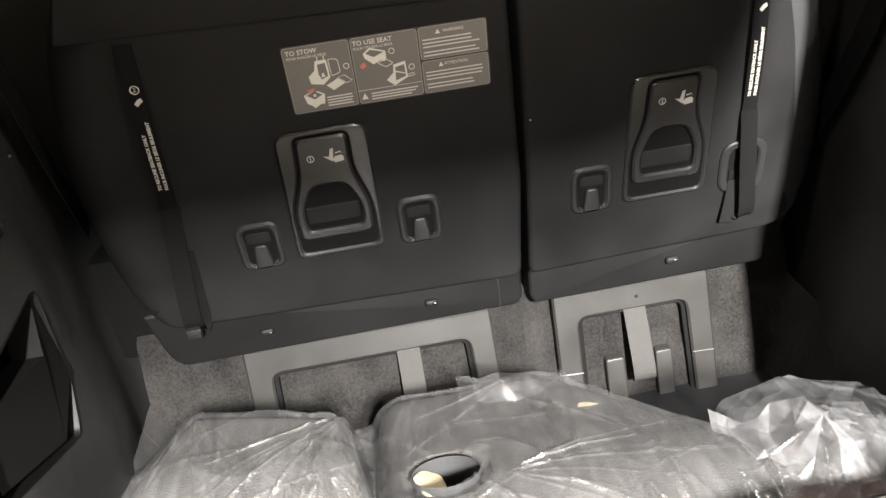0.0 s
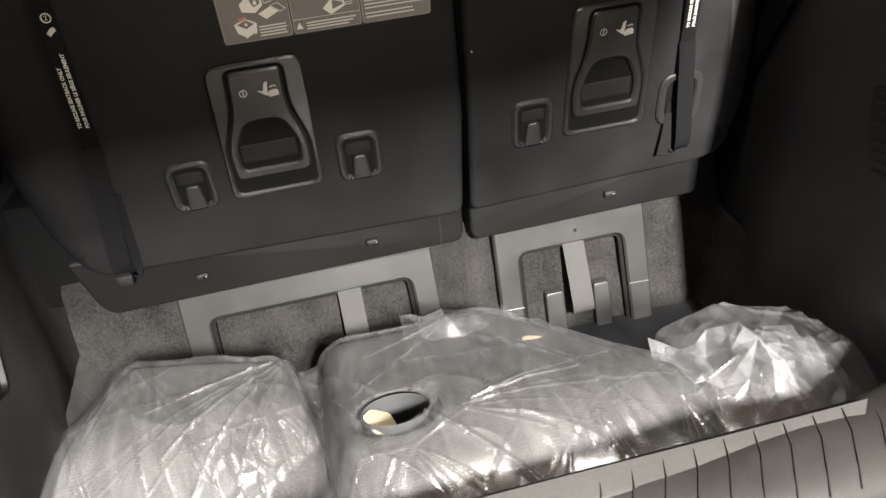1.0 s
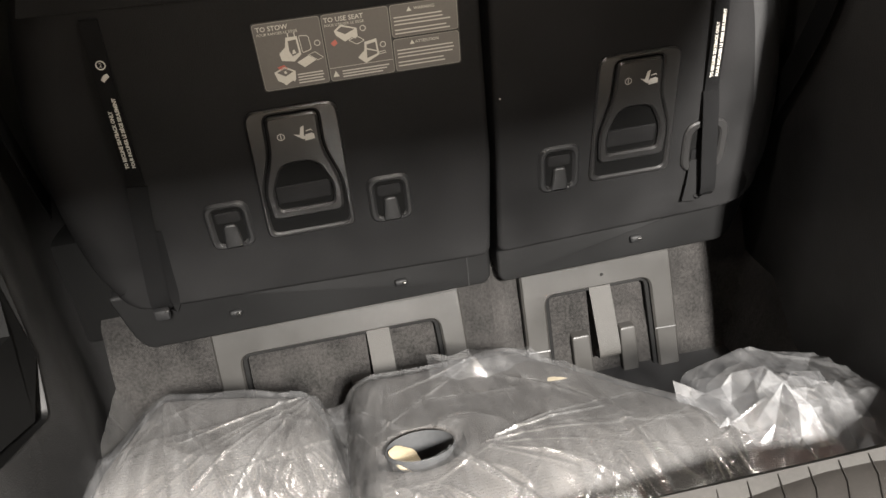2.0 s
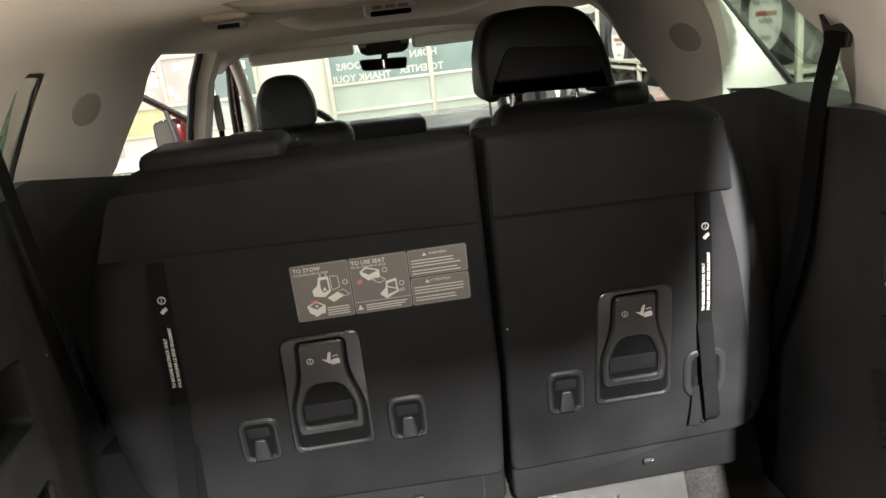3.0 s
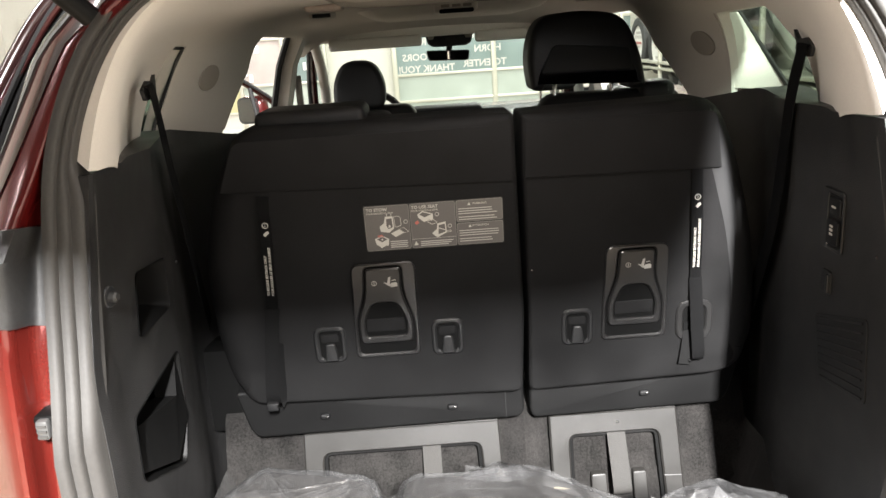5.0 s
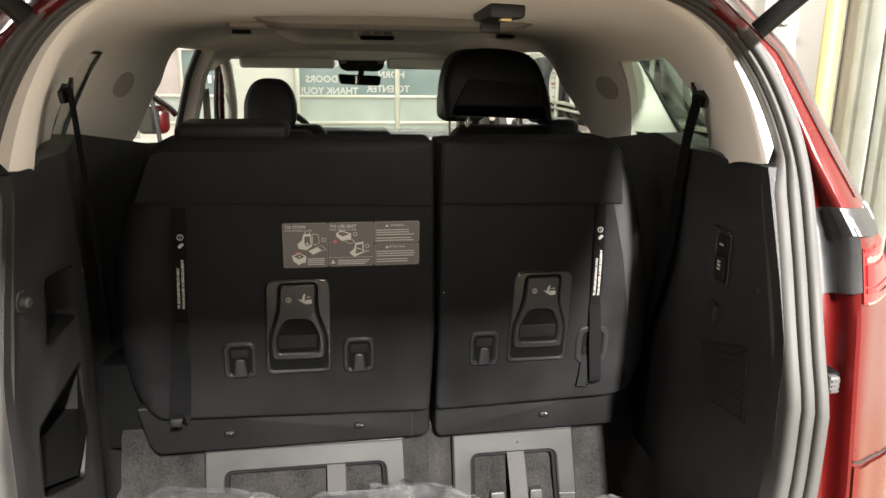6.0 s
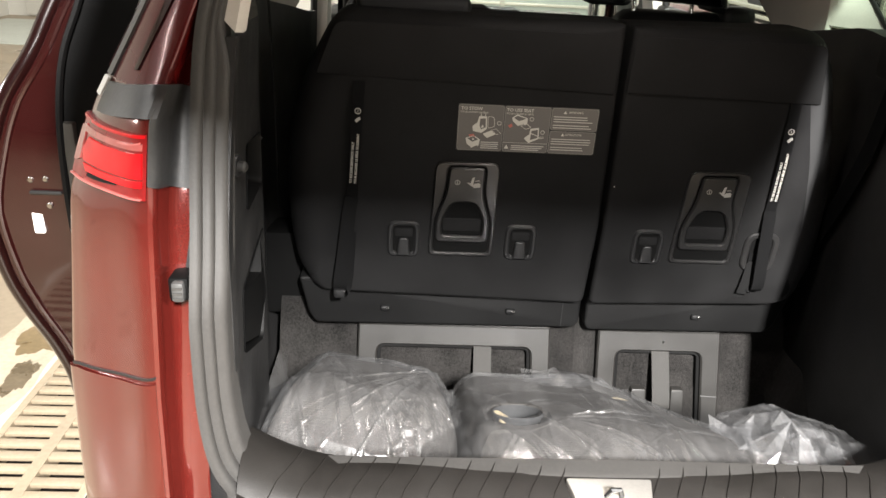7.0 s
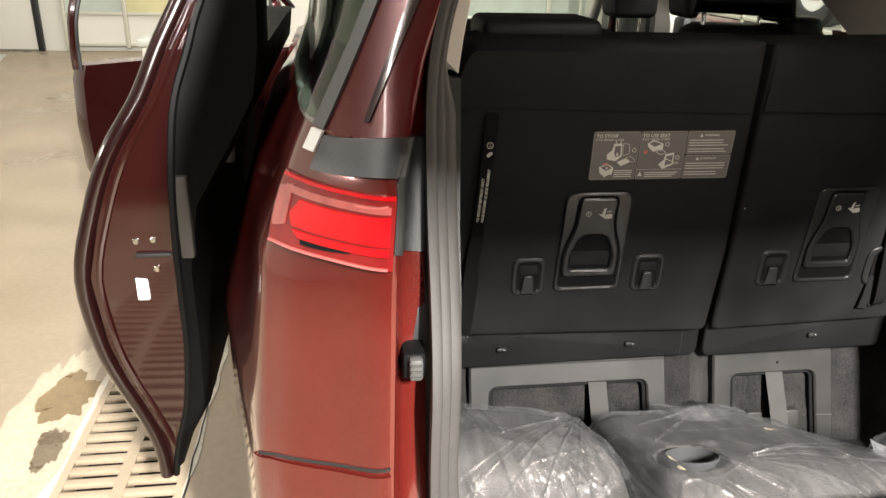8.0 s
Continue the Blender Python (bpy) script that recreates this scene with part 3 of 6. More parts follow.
# weather seal: three ridges round the tailgate opening
def opening(grow, n=8):
    half = [(0.0, .715), (.50, .715), (.575, .745), (.602, .86), (.602, 1.10), (.604, 1.25), (.600, 1.38), (.576, 1.48), (.533, 1.563), (.473, 1.620), (.38, 1.656), (.2, 1.674), (0, 1.678)]
    pts = half + [(-x, z) for x, z in half[-2:0:-1]]
    sm = []
    m = len(pts)
    for i in range(m):
        a, b, c, d = (Vector(pts[(i + k) % m]) for k in (-1, 0, 1, 2))
        for k in range(n):
            t = k / n
            sm.append((0.5 * (2 * b + (c - a) * t + (2 * a - 5 * b + 4 * c - d) * t * t + (3 * b - a - 3 * c + d) * t ** 3)).to_tuple())
    out = inset(sm, -grow)
    return [(x, seal_y(z), z) for x, z in out]


def seal_band(k0, k1, deep):
    """One or more round ridges of the seal, from k0 to k1 of its width."""
    sec = []
    for k in range(13):
        t = k0 + (k1 - k0) * k / 12
        b = .0065 * abs(math.sin(math.pi * k / 12))
        sec.append((.014 - .042 * t - .70 * b, -.030 + .050 * t - .70 * b))
    sec += [(.014 - .042 * k1, -.030 + .050 * k1 + deep), (.014 - .042 * k0, -.030 + .050 * k0 + deep)]
    rings = []
    for g, dy in sec:
        # the pillar trim laps over the inner ridge from shoulder height upwards
        ring = []
        for a, b in zip(opening(g), opening(max(g, g * .35 - .002))):
            f = min(1.0, max(0.0, (a[2] - 1.34) / .05))
            ring.append((a[0] + (b[0] - a[0]) * f, a[1] + dy, a[2] + (b[2] - a[2]) * f))
        rings.append(ring)
    bm = bmesh.new()
    loft(bm, rings + [rings[0]], cap=(False, False))
    return bm


seal = part("weather_seal", seal_band(.62, 1.0, .03), RUBBER, van, "grey-black ribbed rubber seal round the opening")
part("seal_rib", seal_band(.31, .63, .02), RUBBER, seal)
part("seal_rib", seal_band(0.0, .32, .02), RUBBER, seal)

# sill
def sill_section(x):
    k = max(0.0, abs(x) - 0.42) / 0.16
    up = 0.05 * min(k, 1) ** 2
    prof = [(.735, .60), (.735, .705), (.748, .722), (.775, .737), (.815, .742), (.848, .740), (.860, .732), (.863, .60)]
    return [(x, y + 0.02 * min(k, 1), z + up) for y, z in prof]


bm = bmesh.new()
loft(bm, [sill_section(x) for x in np.linspace(-.565, .565, 41)])
sill = part("sill_trim", bm, SCUFF, van, "dark grey ribbed loading sill trim")
for x in np.linspace(-.50, .50, 27):
    if abs(x) > 0.075:
        k = max(0.0, abs(x) - 0.42) / 0.16
        u = 0.05 * min(k, 1) ** 2
        part("sill_rib", tube(bmesh.new(), [(x - .02, .752, .7262 + u), (x - .01, .776, .7385 + u), (x + .01, .815, .7432 + u), (x + .020, .846, .7408 + u)], 0.0009, 5), SCUFF, sill)
bm = plate(bmesh.new(), rpoly([(-.068, .80), (.068, .80), (.056, .742), (-.056, .742)], .006), lambda u, v, d: (u, v, .7455 - (0.8 - v) * .1 + d), -.012, .002, .002)
part("latch_plate", bm, LATCH, van, "satin silver latch cover plate")
part("latch_bolt", tube(bmesh.new(), [(-.012, .762, .745), (-.006, .757, .762), (.006, .757, .762), (.012, .762, .745)], .004, 6), BLACK_PLASTIC, van)
bm = bmesh.new()
box(bm, -.62, .62, .69, .735, .30, .712, bevel=.02)
part("rear_bumper", bm, RED, van)

# cargo well: carpet
def sheet(fn, us, vs, bm=None):
    bm = bm or bmesh.new()
    g = [[bm.verts.new(fn(u, v)) for u in us] for v in vs]
    for a, b in zip(g, g[1:]):
        for i in range(len(us) - 1):
            bm.faces.new((a[i], a[i + 1], b[i + 1], b[i]))
    return bm


def rumple(x, y, amp, f=9.0):
    return amp * noise.noise((x * f, y * f, 1.7))


WELL = [(.862, .70), (.868, .40), (.90, .365), (1.37, .365), (1.405, .37), (1.43, .40), (1.525, .66), (1.60, .70)]


def well(x, v):
    i = min(int(v), len(WELL) - 2)
    f = v - i
    y, z = WELL[i][0] * (1 - f) + WELL[i + 1][0] * f, WELL[i][1] * (1 - f) + WELL[i + 1][1] * f
    lift = max(0.0, abs(x) - .57) / .07
    z2 = max(z, .365 + .22 * lift) if lift > 0 else z
    mid = math.exp(-((x - .10) / .035) ** 2) * max(0.0, min(1.0, (z - .45) / .08)) * .03
    return (x, y - mid + rumple(x, v, .004), z2 + rumple(x * 1.3, v * .7, .004))


part("cargo_carpet", sheet(well, np.linspace(-.63, .64, 64), np.linspace(0, len(WELL) - 1.001, 50)), CARPET, van, "dark flecked carpet lining the cargo well")

# Added black boxes for the shade between the folded seats and the trim.
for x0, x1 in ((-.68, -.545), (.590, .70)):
    part("seat_gap_shade", newbox(x0, x1, 1.545, 1.66, .615, .84, bevel=.02), BLACK_GAP, van, "black filler for the shade beside the folded seats")

# side trims
TRIM = [(.862, .574), (.95, .588), (1.10, .600), (1.28, .612), (1.42, .640), (1.50, .660), (1.56, .662), (1.62, .652), (1.75, .622), (1.90, .598), (2.0, .595)]


def trim_x(y, z):
    x = float(np.interp(y, [p[0] for p in TRIM], [p[1] for p in TRIM]))
    return x + 0.015 * (1.0 - z) * (z < 1.0) - 0.03 * max(0, z - 1.2)


def trim_top(y):
    return float(np.interp(y, [.86, 1.13, 1.15, 1.30, 1.55, 1.9, 2.0], [1.374, 1.364, 1.370, 1.364, 1.372, 1.312, 1.305]))


def side_trim(s):
    ys = np.linspace(.836, 2.0, 46)
    zs = np.linspace(0, 1, 24)
    bm = bmesh.new()
    g = []
    for off in (0.0, 0.09):
        rows = []
        for k in zs:
            row = []
            for y in ys:
                z = .37 + (trim_top(y) - .37) * k
                y2 = y + max(0.0, seal_y(z) + .012 - .836) * max(0.0, 1 - (y - .836) / .18)
                row.append(bm.verts.new((s * (trim_x(y, z) + off), y2, z)))
            rows.append(row)
        g.append(rows)
    for q in g:
        for a, b in zip(q, q[1:]):
            for i in range(len(ys) - 1):
                bm.faces.new((a[i], a[i + 1], b[i + 1], b[i]))
    A, B = g
    edge = lambda q: q[0] + [r[-1] for r in q[1:]] + q[-1][-2::-1] + [r[0] for r in q[-2:0:-1]]
    ea, eb = edge(A), edge(B)
    for i in range(len(ea)):
        j = (i + 1) % len(ea)
        bm.faces.new((ea[i], ea[j], eb[j], eb[i]))
    return part("side_trim", bm, DARK_TRIM, van, "charcoal plastic cargo side trim")


def pocket(trim, s, poly, r, depth, rimw=.006):
    """A tray let into the side trim."""
    out = rpoly(poly, r, 5)
    fn = lambda y, z, d: (s * (trim_x(y, z) + d), y, z)
    tray = bmesh.new()
    loft(tray, [[fn(y, z, d) for y, z in inset(out, i)] for d, i in ((-.003, -.001), (.004, .002), (.02, .004), (depth, .014))], cap=(False, True))
    c = cutter(plate(bmesh.new(), out, lambda y, z, d: (s * (trim_x(y, z) + d), y, z), -.05, .12))
    return out, tray, c


tl, tr = side_trim(-1), side_trim(1)
shapes = [pocket(tl, -1, [(1.095, 1.178), (1.055, 1.075), (1.245, 1.062), (1.262, 1.158)], .015, .06),
          pocket(tl, -1, [(1.248, .972), (.965, .972), (.958, .86), (1.19, .755), (1.236, .828)][::-1], .015, .06)]
cut(tl, [q[2] for q in shapes])
# pocket insides are blacker than the trim: recess shade put into the colour
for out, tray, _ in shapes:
    part("pocket", tray, DOOR_BLACK, tl, "storage pocket, darkened for its shade")
# sloping face inside the lower pocket, darkened the same way
bm = bmesh.new()
loft(bm, [[(-.614, 1.24, .965), (-.606, 1.235, .835), (-.655, 1.235, .83), (-.66, 1.24, .965)], [(-.604, 1.19, .90), (-.604, 1.15, .785), (-.64, 1.15, .785), (-.645, 1.19, .90)], [(-.61, 1.02, .93), (-.60, .985, .86), (-.665, .985, .86), (-.665, 1.02, .93)]])
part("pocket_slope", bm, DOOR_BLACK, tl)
part("trim_button", cyl(bmesh.new(), (-.578, .945, 1.187), (1, -.2, 0), .0085, .012, 14, .003), GREY_FRAME, tl, "grey round trim button")
part("button_seat", cyl(bmesh.new(), (-.584, .948, 1.187), (1, -.2, 0), .017, .006, 14, .002), BLACK_PLASTIC, tl)
for s, y, z in ((-1, 1.39, 1.11), (1, .945, 1.16)):
    part("trim_screw", cyl(bmesh.new(), (s * (trim_x(y, z) + .002), y, z), (-s, 0, 0), .004, .006, 10, .002), SATIN_RIM, tl if s < 0 else tr)
# right trim: switch panel, socket, speaker grille
F = lambda y, z, d: (trim_x(y, z) - d, y, z)
sw = part("switch_bezel", rim(bmesh.new(), rect(1.055, 1.135, 1.128, 1.236, .012), rect(1.063, 1.112, 1.136, 1.228, .008), F, -.01, .004), SATIN_RIM, tr, "satin grey switch surround")
part("switch_base", plate(bmesh.new(), rect(1.063, 1.112, 1.136, 1.228, .008), F, -.012, .001), BLACK_PLASTIC, sw)
part("switch_button", plate(bmesh.new(), rect(1.066, 1.108, 1.140, 1.185, .006), F, -.01, .008, .003), BLACK_VINYL, sw, "black seat switch")
part("switch_button", plate(bmesh.new(), rect(1.066, 1.108, 1.190, 1.224, .006), F, -.01, .006, .003), BLACK_VINYL, sw, "black seat switch")
for k in range(3):
    part("switch_mark", plate(bmesh.new(), rect(1.082, 1.094, 1.158 + .007 * k, 1.162 + .007 * k, .001, 2), F, .006, .0086), PRINT, sw)
part("switch_mark", plate(bmesh.new(), rect(1.080, 1.096, 1.205, 1.209, .001, 2), F, .004, .0066), PRINT, sw)
so = part("power_socket", plate(bmesh.new(), rect(1.085, 1.120, 1.048, 1.090, .008), F, -.01, .005, .003), BLACK_PLASTIC, tr, "small power socket cover")
part("socket_lip", plate(bmesh.new(), rect(1.086, 1.096, 1.052, 1.086, .004), F, .003, .009, .002), SATIN_RIM, so)
gp = [(.955, 1.055), (1.140, .995), (1.110, .880), (.940, .912)]
gr = part("speaker_grille", plate(bmesh.new(), rpoly(gp, .012), F, -.01, .0025, .0015), BLACK_PLASTIC, tr, "fine slotted speaker grille")
for k in range(9):
    f = (k + .5) / 9
    a = Vector(gp[0]).lerp(Vector(gp[3]), f)
    b = Vector(gp[1]).lerp(Vector(gp[2]), f)
    a, b = a.lerp(b, .06), a.lerp(b, .94)
    part("grille_slat", tube(bmesh.new(), [F(*a.lerp(b, q / 6), .003) for q in range(7)], .0022, 5), DARK_TRIM, gr)

# pillars and headliner: one shell with windows cut out
def prof(y):
    f = min(1.0, max(0.0, (y - .93) / .55))
    rear = [(.567, 1.376), (.557, 1.43), (.540, 1.49), (.508, 1.555), (.452, 1.610), (.365, 1.644), (.2, 1.662), (0, 1.667)]
    fore = [(.705, 1.285), (.690, 1.38), (.660, 1.47), (.610, 1.545), (.52, 1.592), (.40, 1.612), (.2, 1.622), (0, 1.625)]
    e = f * f * (3 - 2 * f)
    drop = 0.06 * max(0.0, (y - 2.9) / .5) ** 2
    bulge = 0.075 * max(0.0, min(1.0, (y - 1.55) / .35)) * max(0.0, 1 - max(0.0, y - 2.1) / .3)
    out = []
    for k, (a, b) in enumerate(zip(rear, fore)):
        out.append((a[0] * (1 - e) + b[0] * e - bulge * (1, 1, .95, .75, .3, 0, 0, 0)[k], a[1] * (1 - e) + b[1] * e - drop))
    return out


def shell_half(p, k=4):
    return [q.to_tuple() for q in smooth_path([(a[0], a[1], 0) for a in p], k)]


def shell_x(y, z):
    """Half width of the inner shell at the side."""
    p = shell_half(prof(y))[:16]
    return float(np.interp(z, [q[1] for q in p], [q[0] for q in p]))


CAP_GREY = mat("grey_fabric_cap", (0.33, 0.30, 0.265), 0.9, grain=500, vary=0.1)
ys = [.90, .93, .98, 1.04, 1.1, 1.17, 1.25, 1.33, 1.42, 1.5, 1.56, 1.62, 1.70, 1.8, 1.9, 2.0, 2.1, 2.2, 2.4, 2.5, 2.8, 3.0, 3.2, 3.4]
bm = bmesh.new()
rings = []
for y in ys:
    h = [(x, z) for x, z, _ in shell_half(prof(max(y, .93)))]
    if y < .93:
        h = [(x * 1.008, z + .003) for x, z in h]
    inner = h + [(-x, z) for x, z in h[-2::-1]]
    outer = [(x + (.012 if x > .3 else (-.025 if x < -.3 else 0)), z + .025) for x, z in inner]
    fwd = lambda z: y + (seal_y(z) + .018 - .90) * max(0.0, 1 - (y - .90) / .25)
    rings.append([(x, fwd(z), z) for x, z in inner] + [(x, fwd(z), z) for x, z in outer[::-1]])
loft(bm, rings)
shell = part("headliner", bm, BEIGE, van, "beige pillar trim and headliner")
cs = []
for s in (-1, 1):
    X = lambda y, z, d, s=s: (s * d, y, z)
    light = [(1.455, 1.33), (1.545, 1.33), (1.574, 1.39), (1.595, 1.445), (1.606, 1.515), (1.602, 1.545), (1.535, 1.547), (1.525, 1.50), (1.513, 1.46), (1.49, 1.425)] if s < 0 else [(1.272, 1.33), (1.712, 1.33), (1.66, 1.537), (1.432, 1.548), (1.396, 1.500), (1.320, 1.455), (1.290, 1.390)]
    cs.append(cutter(plate(bmesh.new(), rpoly(light, .010), X, .50, .90)))
    cs.append(cutter(plate(bmesh.new(), rpoly([(1.80, 1.24), (1.87, 1.315), (2.26, 1.568), (3.10, 1.562), (3.14, 1.24)], .02), X, .40, .95)))
    cs.append(cutter(plate(bmesh.new(), rpoly([(3.30, 1.2), (3.27, 1.54), (3.36, 1.53), (3.6, 1.2)], .03), X, .40, .95)))
cut(shell, cs)
for s in (-1, 1):
    lo, hi = ((1.452, 1.352), (1.612, 1.541)) if s < 0 else ((1.575, 1.36), (1.84, 1.537))
    line = [(s * (.742 - .014 * k / 8), lo[0] + (hi[0] - lo[0]) * k / 8, lo[1] + (hi[1] - lo[1]) * k / 8) for k in range(9)]
    if s < 0:
        line = [(-shell_x(y, z) - .006, y, z) for y, z in ((1.542, 1.33), (1.571, 1.39), (1.592, 1.445), (1.602, 1.49), (1.603, 1.515), (1.598, 1.541), (1.536, 1.543))]
    part("window_seal", tube(bmesh.new(), line, .006 if s > 0 else .004, 6), BLACK_RUBBER, van, "black quarter window seal")
    bm = bmesh.new()
    if s > 0:
        loft(bm, [[(s * (shell_x(1.70, z) + .002), 1.712 - .052 * k / 8, z), (s * x, y, z), (s * x, y + .02, z), (s * (shell_x(1.75, z) + .02), max(1.76, y), z)] for k, (x, y, z) in enumerate((abs(p[0]), p[1], p[2]) for p in line)])
        part("window_reveal", bm, BEIGE, van, "beige reveal of the quarter window")
    part("pillar_cap", plate(bmesh.new(), [(1.775 + .048 * math.cos(a), 1.468 + .030 * math.sin(a)) for a in np.linspace(0, 2 * math.pi, 33)[:-1]], lambda y, z, d, s=s: (s * (shell_x(y, z) - d), y, z), -.02, .004, .001), CAP_GREY, van, "round grey speaker cap")
    # belt guide: a pointed slotted lug, with the webbing turning over it
    if s < 0:
        lug = [(1.372, 1.497), (1.350, 1.478), (1.326, 1.486), (1.293, 1.470), (1.303, 1.450), (1.362, 1.452), (1.366, 1.472)]
        run = [(-.612, 1.322, 1.480), (-.601, 1.326, 1.474), (-.599, 1.334, 1.44), (-.600, 1.361, 1.31), (-.603, 1.392, 1.22), (-.612, 1.45, 1.06), (-.625, 1.52, .92)]
    else:
        lug = [(1.292, 1.499), (1.270, 1.480), (1.244, 1.484), (1.218, 1.470), (1.224, 1.450), (1.274, 1.450), (1.280, 1.474)]
        run = [(.612, 1.246, 1.476), (.602, 1.250, 1.470), (.600, 1.252, 1.45), (.600, 1.280, 1.366), (.602, 1.318, 1.158), (.612, 1.38, 1.03), (.630, 1.47, .90)]
    part("belt_guide", plate(bmesh.new(), rpoly(lug, .004, 3), lambda y, z, d, s=s: (s * (.606 - d), y, z), -.005, .002, .001), BLACK_PLASTIC, van, "black belt guide")
    part("seat_belt", ribbon(bmesh.new(), smooth_path(run, 5), (s * .12, 1, .18), .047, .0018), WEBBING, van, "black seat belt webbing")
    part("front_seat_belt", ribbon(bmesh.new(), [(s * .640, 3.285, 1.40), (s * .641, 3.285, 1.33), (s * .646, 3.285, 1.22), (s * .652, 3.285, .9)], (1, .35, 0), .022, .003), WEBBING, van, "black front seat belt")
    part("belt_anchor", box(bmesh.new(), *sorted((s * .628, s * .658)), 3.272, 3.30, 1.26, 1.40, bevel=.010, seg=3), CAP_GREY, van, "grey front belt anchor cover")
    # B pillar
    bm = bmesh.new()
    loft(bm, [[(s * (x - .03), y0, z), (s * (x + .012), y0, z), (s * (x + .012), y1, z), (s * (x - .03), y1, z)] for x, y0, y1, z in ((.74, 3.14, 3.32, .5), (.715, 3.14, 3.30, 1.25), (.66, 3.12, 3.26, 1.45), (.60, 3.10, 3.24, 1.56))])
    part("b_pillar_trim", bm, BEIGE, van)
    bm = bmesh.new()
    loft(bm, [[(s * (x + .014), y0, z), (s * (x + .036), y0, z), (s * (x + .060), y1, z), (s * (x + .014), y1, z)] for x, y0, y1, z in ((.74, 3.13, 3.32, .5), (.715, 3.13, 3.30, 1.25), (.66, 3.11, 3.26, 1.45), (.60, 3.09, 3.24, 1.58))])
    part("b_pillar", bm, DOOR_BLACK, van)
    part("front_door_seal", tube(bmesh.new(), [(s * .735, 3.335, .5), (s * .71, 3.315, 1.25), (s * .655, 3.275, 1.45), (s * .60, 3.25, 1.56)], .020, 6), BLACK_RUBBER, van)
    part("door_seal", tube(bmesh.new(), [(s * .765, 3.125, .5), (s * .740, 3.125, 1.25), (s * .685, 3.105, 1.45), (s * .625, 3.085, 1.58)], .013, 6), BLACK_RUBBER, van)
    # A pillar, front inner wall
    part("a_pillar", tube(bmesh.new(), smooth_path([(s * .575, 3.38, 1.56), (s * .583, 3.62, 1.45), (s * .60, 3.86, 1.25), (s * .66, 4.1, 1.10), (s * .78, 4.25, 1.05)], 4), .026, 10), BEIGE, van)
    part("door_flange", tube(bmesh.new(), smooth_path([(s * .612, 3.66, 1.555), (s * .624, 3.70, 1.48), (s * .636, 3.72, 1.30), (s * .645, 3.74, 1.02)], 4), .016, 8), MAROON, van, "maroon front door flange")
    part("flange_seal", tube(bmesh.new(), smooth_path([(s * .634, 3.66, 1.555), (s * .644, 3.70, 1.48), (s * .662, 3.72, 1.30), (s * .668, 3.74, 1.02)], 4), .011, 8), BLACK_RUBBER, van)
    part("front_body_side", newbox(*sorted((s * .80, s * .97)), 4.0, 5.1, .35, 1.05, bevel=.05), RED, van)

# Quarter-window light on the trim, drawn as an added grey plate.
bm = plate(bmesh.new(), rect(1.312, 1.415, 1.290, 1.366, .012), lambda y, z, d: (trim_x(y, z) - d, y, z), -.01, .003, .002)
part("window_light_plate", bm, GREY_FRAME, tr, "grey plate for window light on the trim")
# roof console, visors, mirror
def roof_strip(y0, y1, x0, x1, z0, z1, soft):
    """A shallow moulding under the roof with long soft ends."""
    bm = bmesh.new()
    rings = []
    for k in range(15):
        f = k / 14
        x = x0 + (x1 - x0) * f
        e = min(1.0, min(f, 1 - f) / soft) ** .5 + .04
        zm, ym = z1 - (z1 - z0) * e, .5 * (y0 + y1)
        hy = .5 * (y1 - y0) * (.55 + .45 * min(e, 1))
        rings.append([(x, ym - hy, z1), (x, ym - hy * .92, zm + .3 * (z1 - zm)), (x, ym - hy * .7, zm), (x, ym + hy * .7, zm), (x, ym + hy * .92, zm + .3 * (z1 - zm)), (x, ym + hy, z1)])
    loft(bm, rings)
    return bm


part("rear_shade_edge", roof_strip(1.50, 1.66, -.30, .36, 1.600, 1.628, .12), mat("taupe_shade", (0.17, 0.155, 0.135), 0.8, grain=400, vary=0.1), van, "taupe moulding across the roof")
part("roof_panel", roof_strip(2.30, 3.00, -.30, .36, 1.592, 1.626, .14), HEADLINER, van, "raised headliner panel round the roof lamp")
part("cargo_lamp_frame", box(bmesh.new(), CARGO[0] - .075, CARGO[0] + .075, CARGO[1] - .030, CARGO[1] + .030, CARGO[2] + .004, CARGO[2] + .030, bevel=.008), BEIGE, van, "lit cargo lamp in the headliner")
con = part("roof_console", box(bmesh.new(), -.040, .082, 2.06, 2.22, 1.590, 1.628, bevel=.012, seg=3), HEADLINER, van, "overhead lamp console")
part("console_slot", box(bmesh.new(), -.028, .070, 2.050, 2.066, 1.588, 1.600, bevel=.005), BLACK_GAP, con, "dark switch slot")
for x in (-.010, .021, .052):
    part("console_button", box(bmesh.new(), x - .012, x + .012, 2.053, 2.064, 1.604, 1.612, bevel=.002), CAP_GREY, con)
part("windscreen_header", box(bmesh.new(), -.585, .60, 3.37, 3.45, 1.527, 1.60, bevel=.012, seg=3), HEADLINER, van, "cloth-covered windscreen header")
for s in (-1, 1):
    part("sun_visor", box(bmesh.new(), *sorted((s * .12 + .04, s * .52 + .02)), 3.345, 3.385, 1.490, 1.540, bevel=.014, seg=4), HEADLINER, van, "folded beige sun visor")
for x, y in ((-.36, 2.12), (.405, 2.12)):
    v = part("roof_vent", box(bmesh.new(), x - .036, x + .036, y - .035, y + .035, 1.596, 1.620, bevel=.011, seg=4), HEADLINER, van, "beige roof air vent")
    part("vent_slot", box(bmesh.new(), x - .026, x + .026, y - .0375, y - .030, 1.600, 1.611, bevel=.002), BLACK_PLASTIC, v)
part("map_pocket", box(bmesh.new(), -.355, -.265, 1.72, 1.80, 1.603, 1.622, bevel=.009, seg=4), mat("pinkish_lamp_lens", (0.33, 0.27, 0.24), 0.5, grain=300, vary=0.1), van, "oval roof lamp lens")
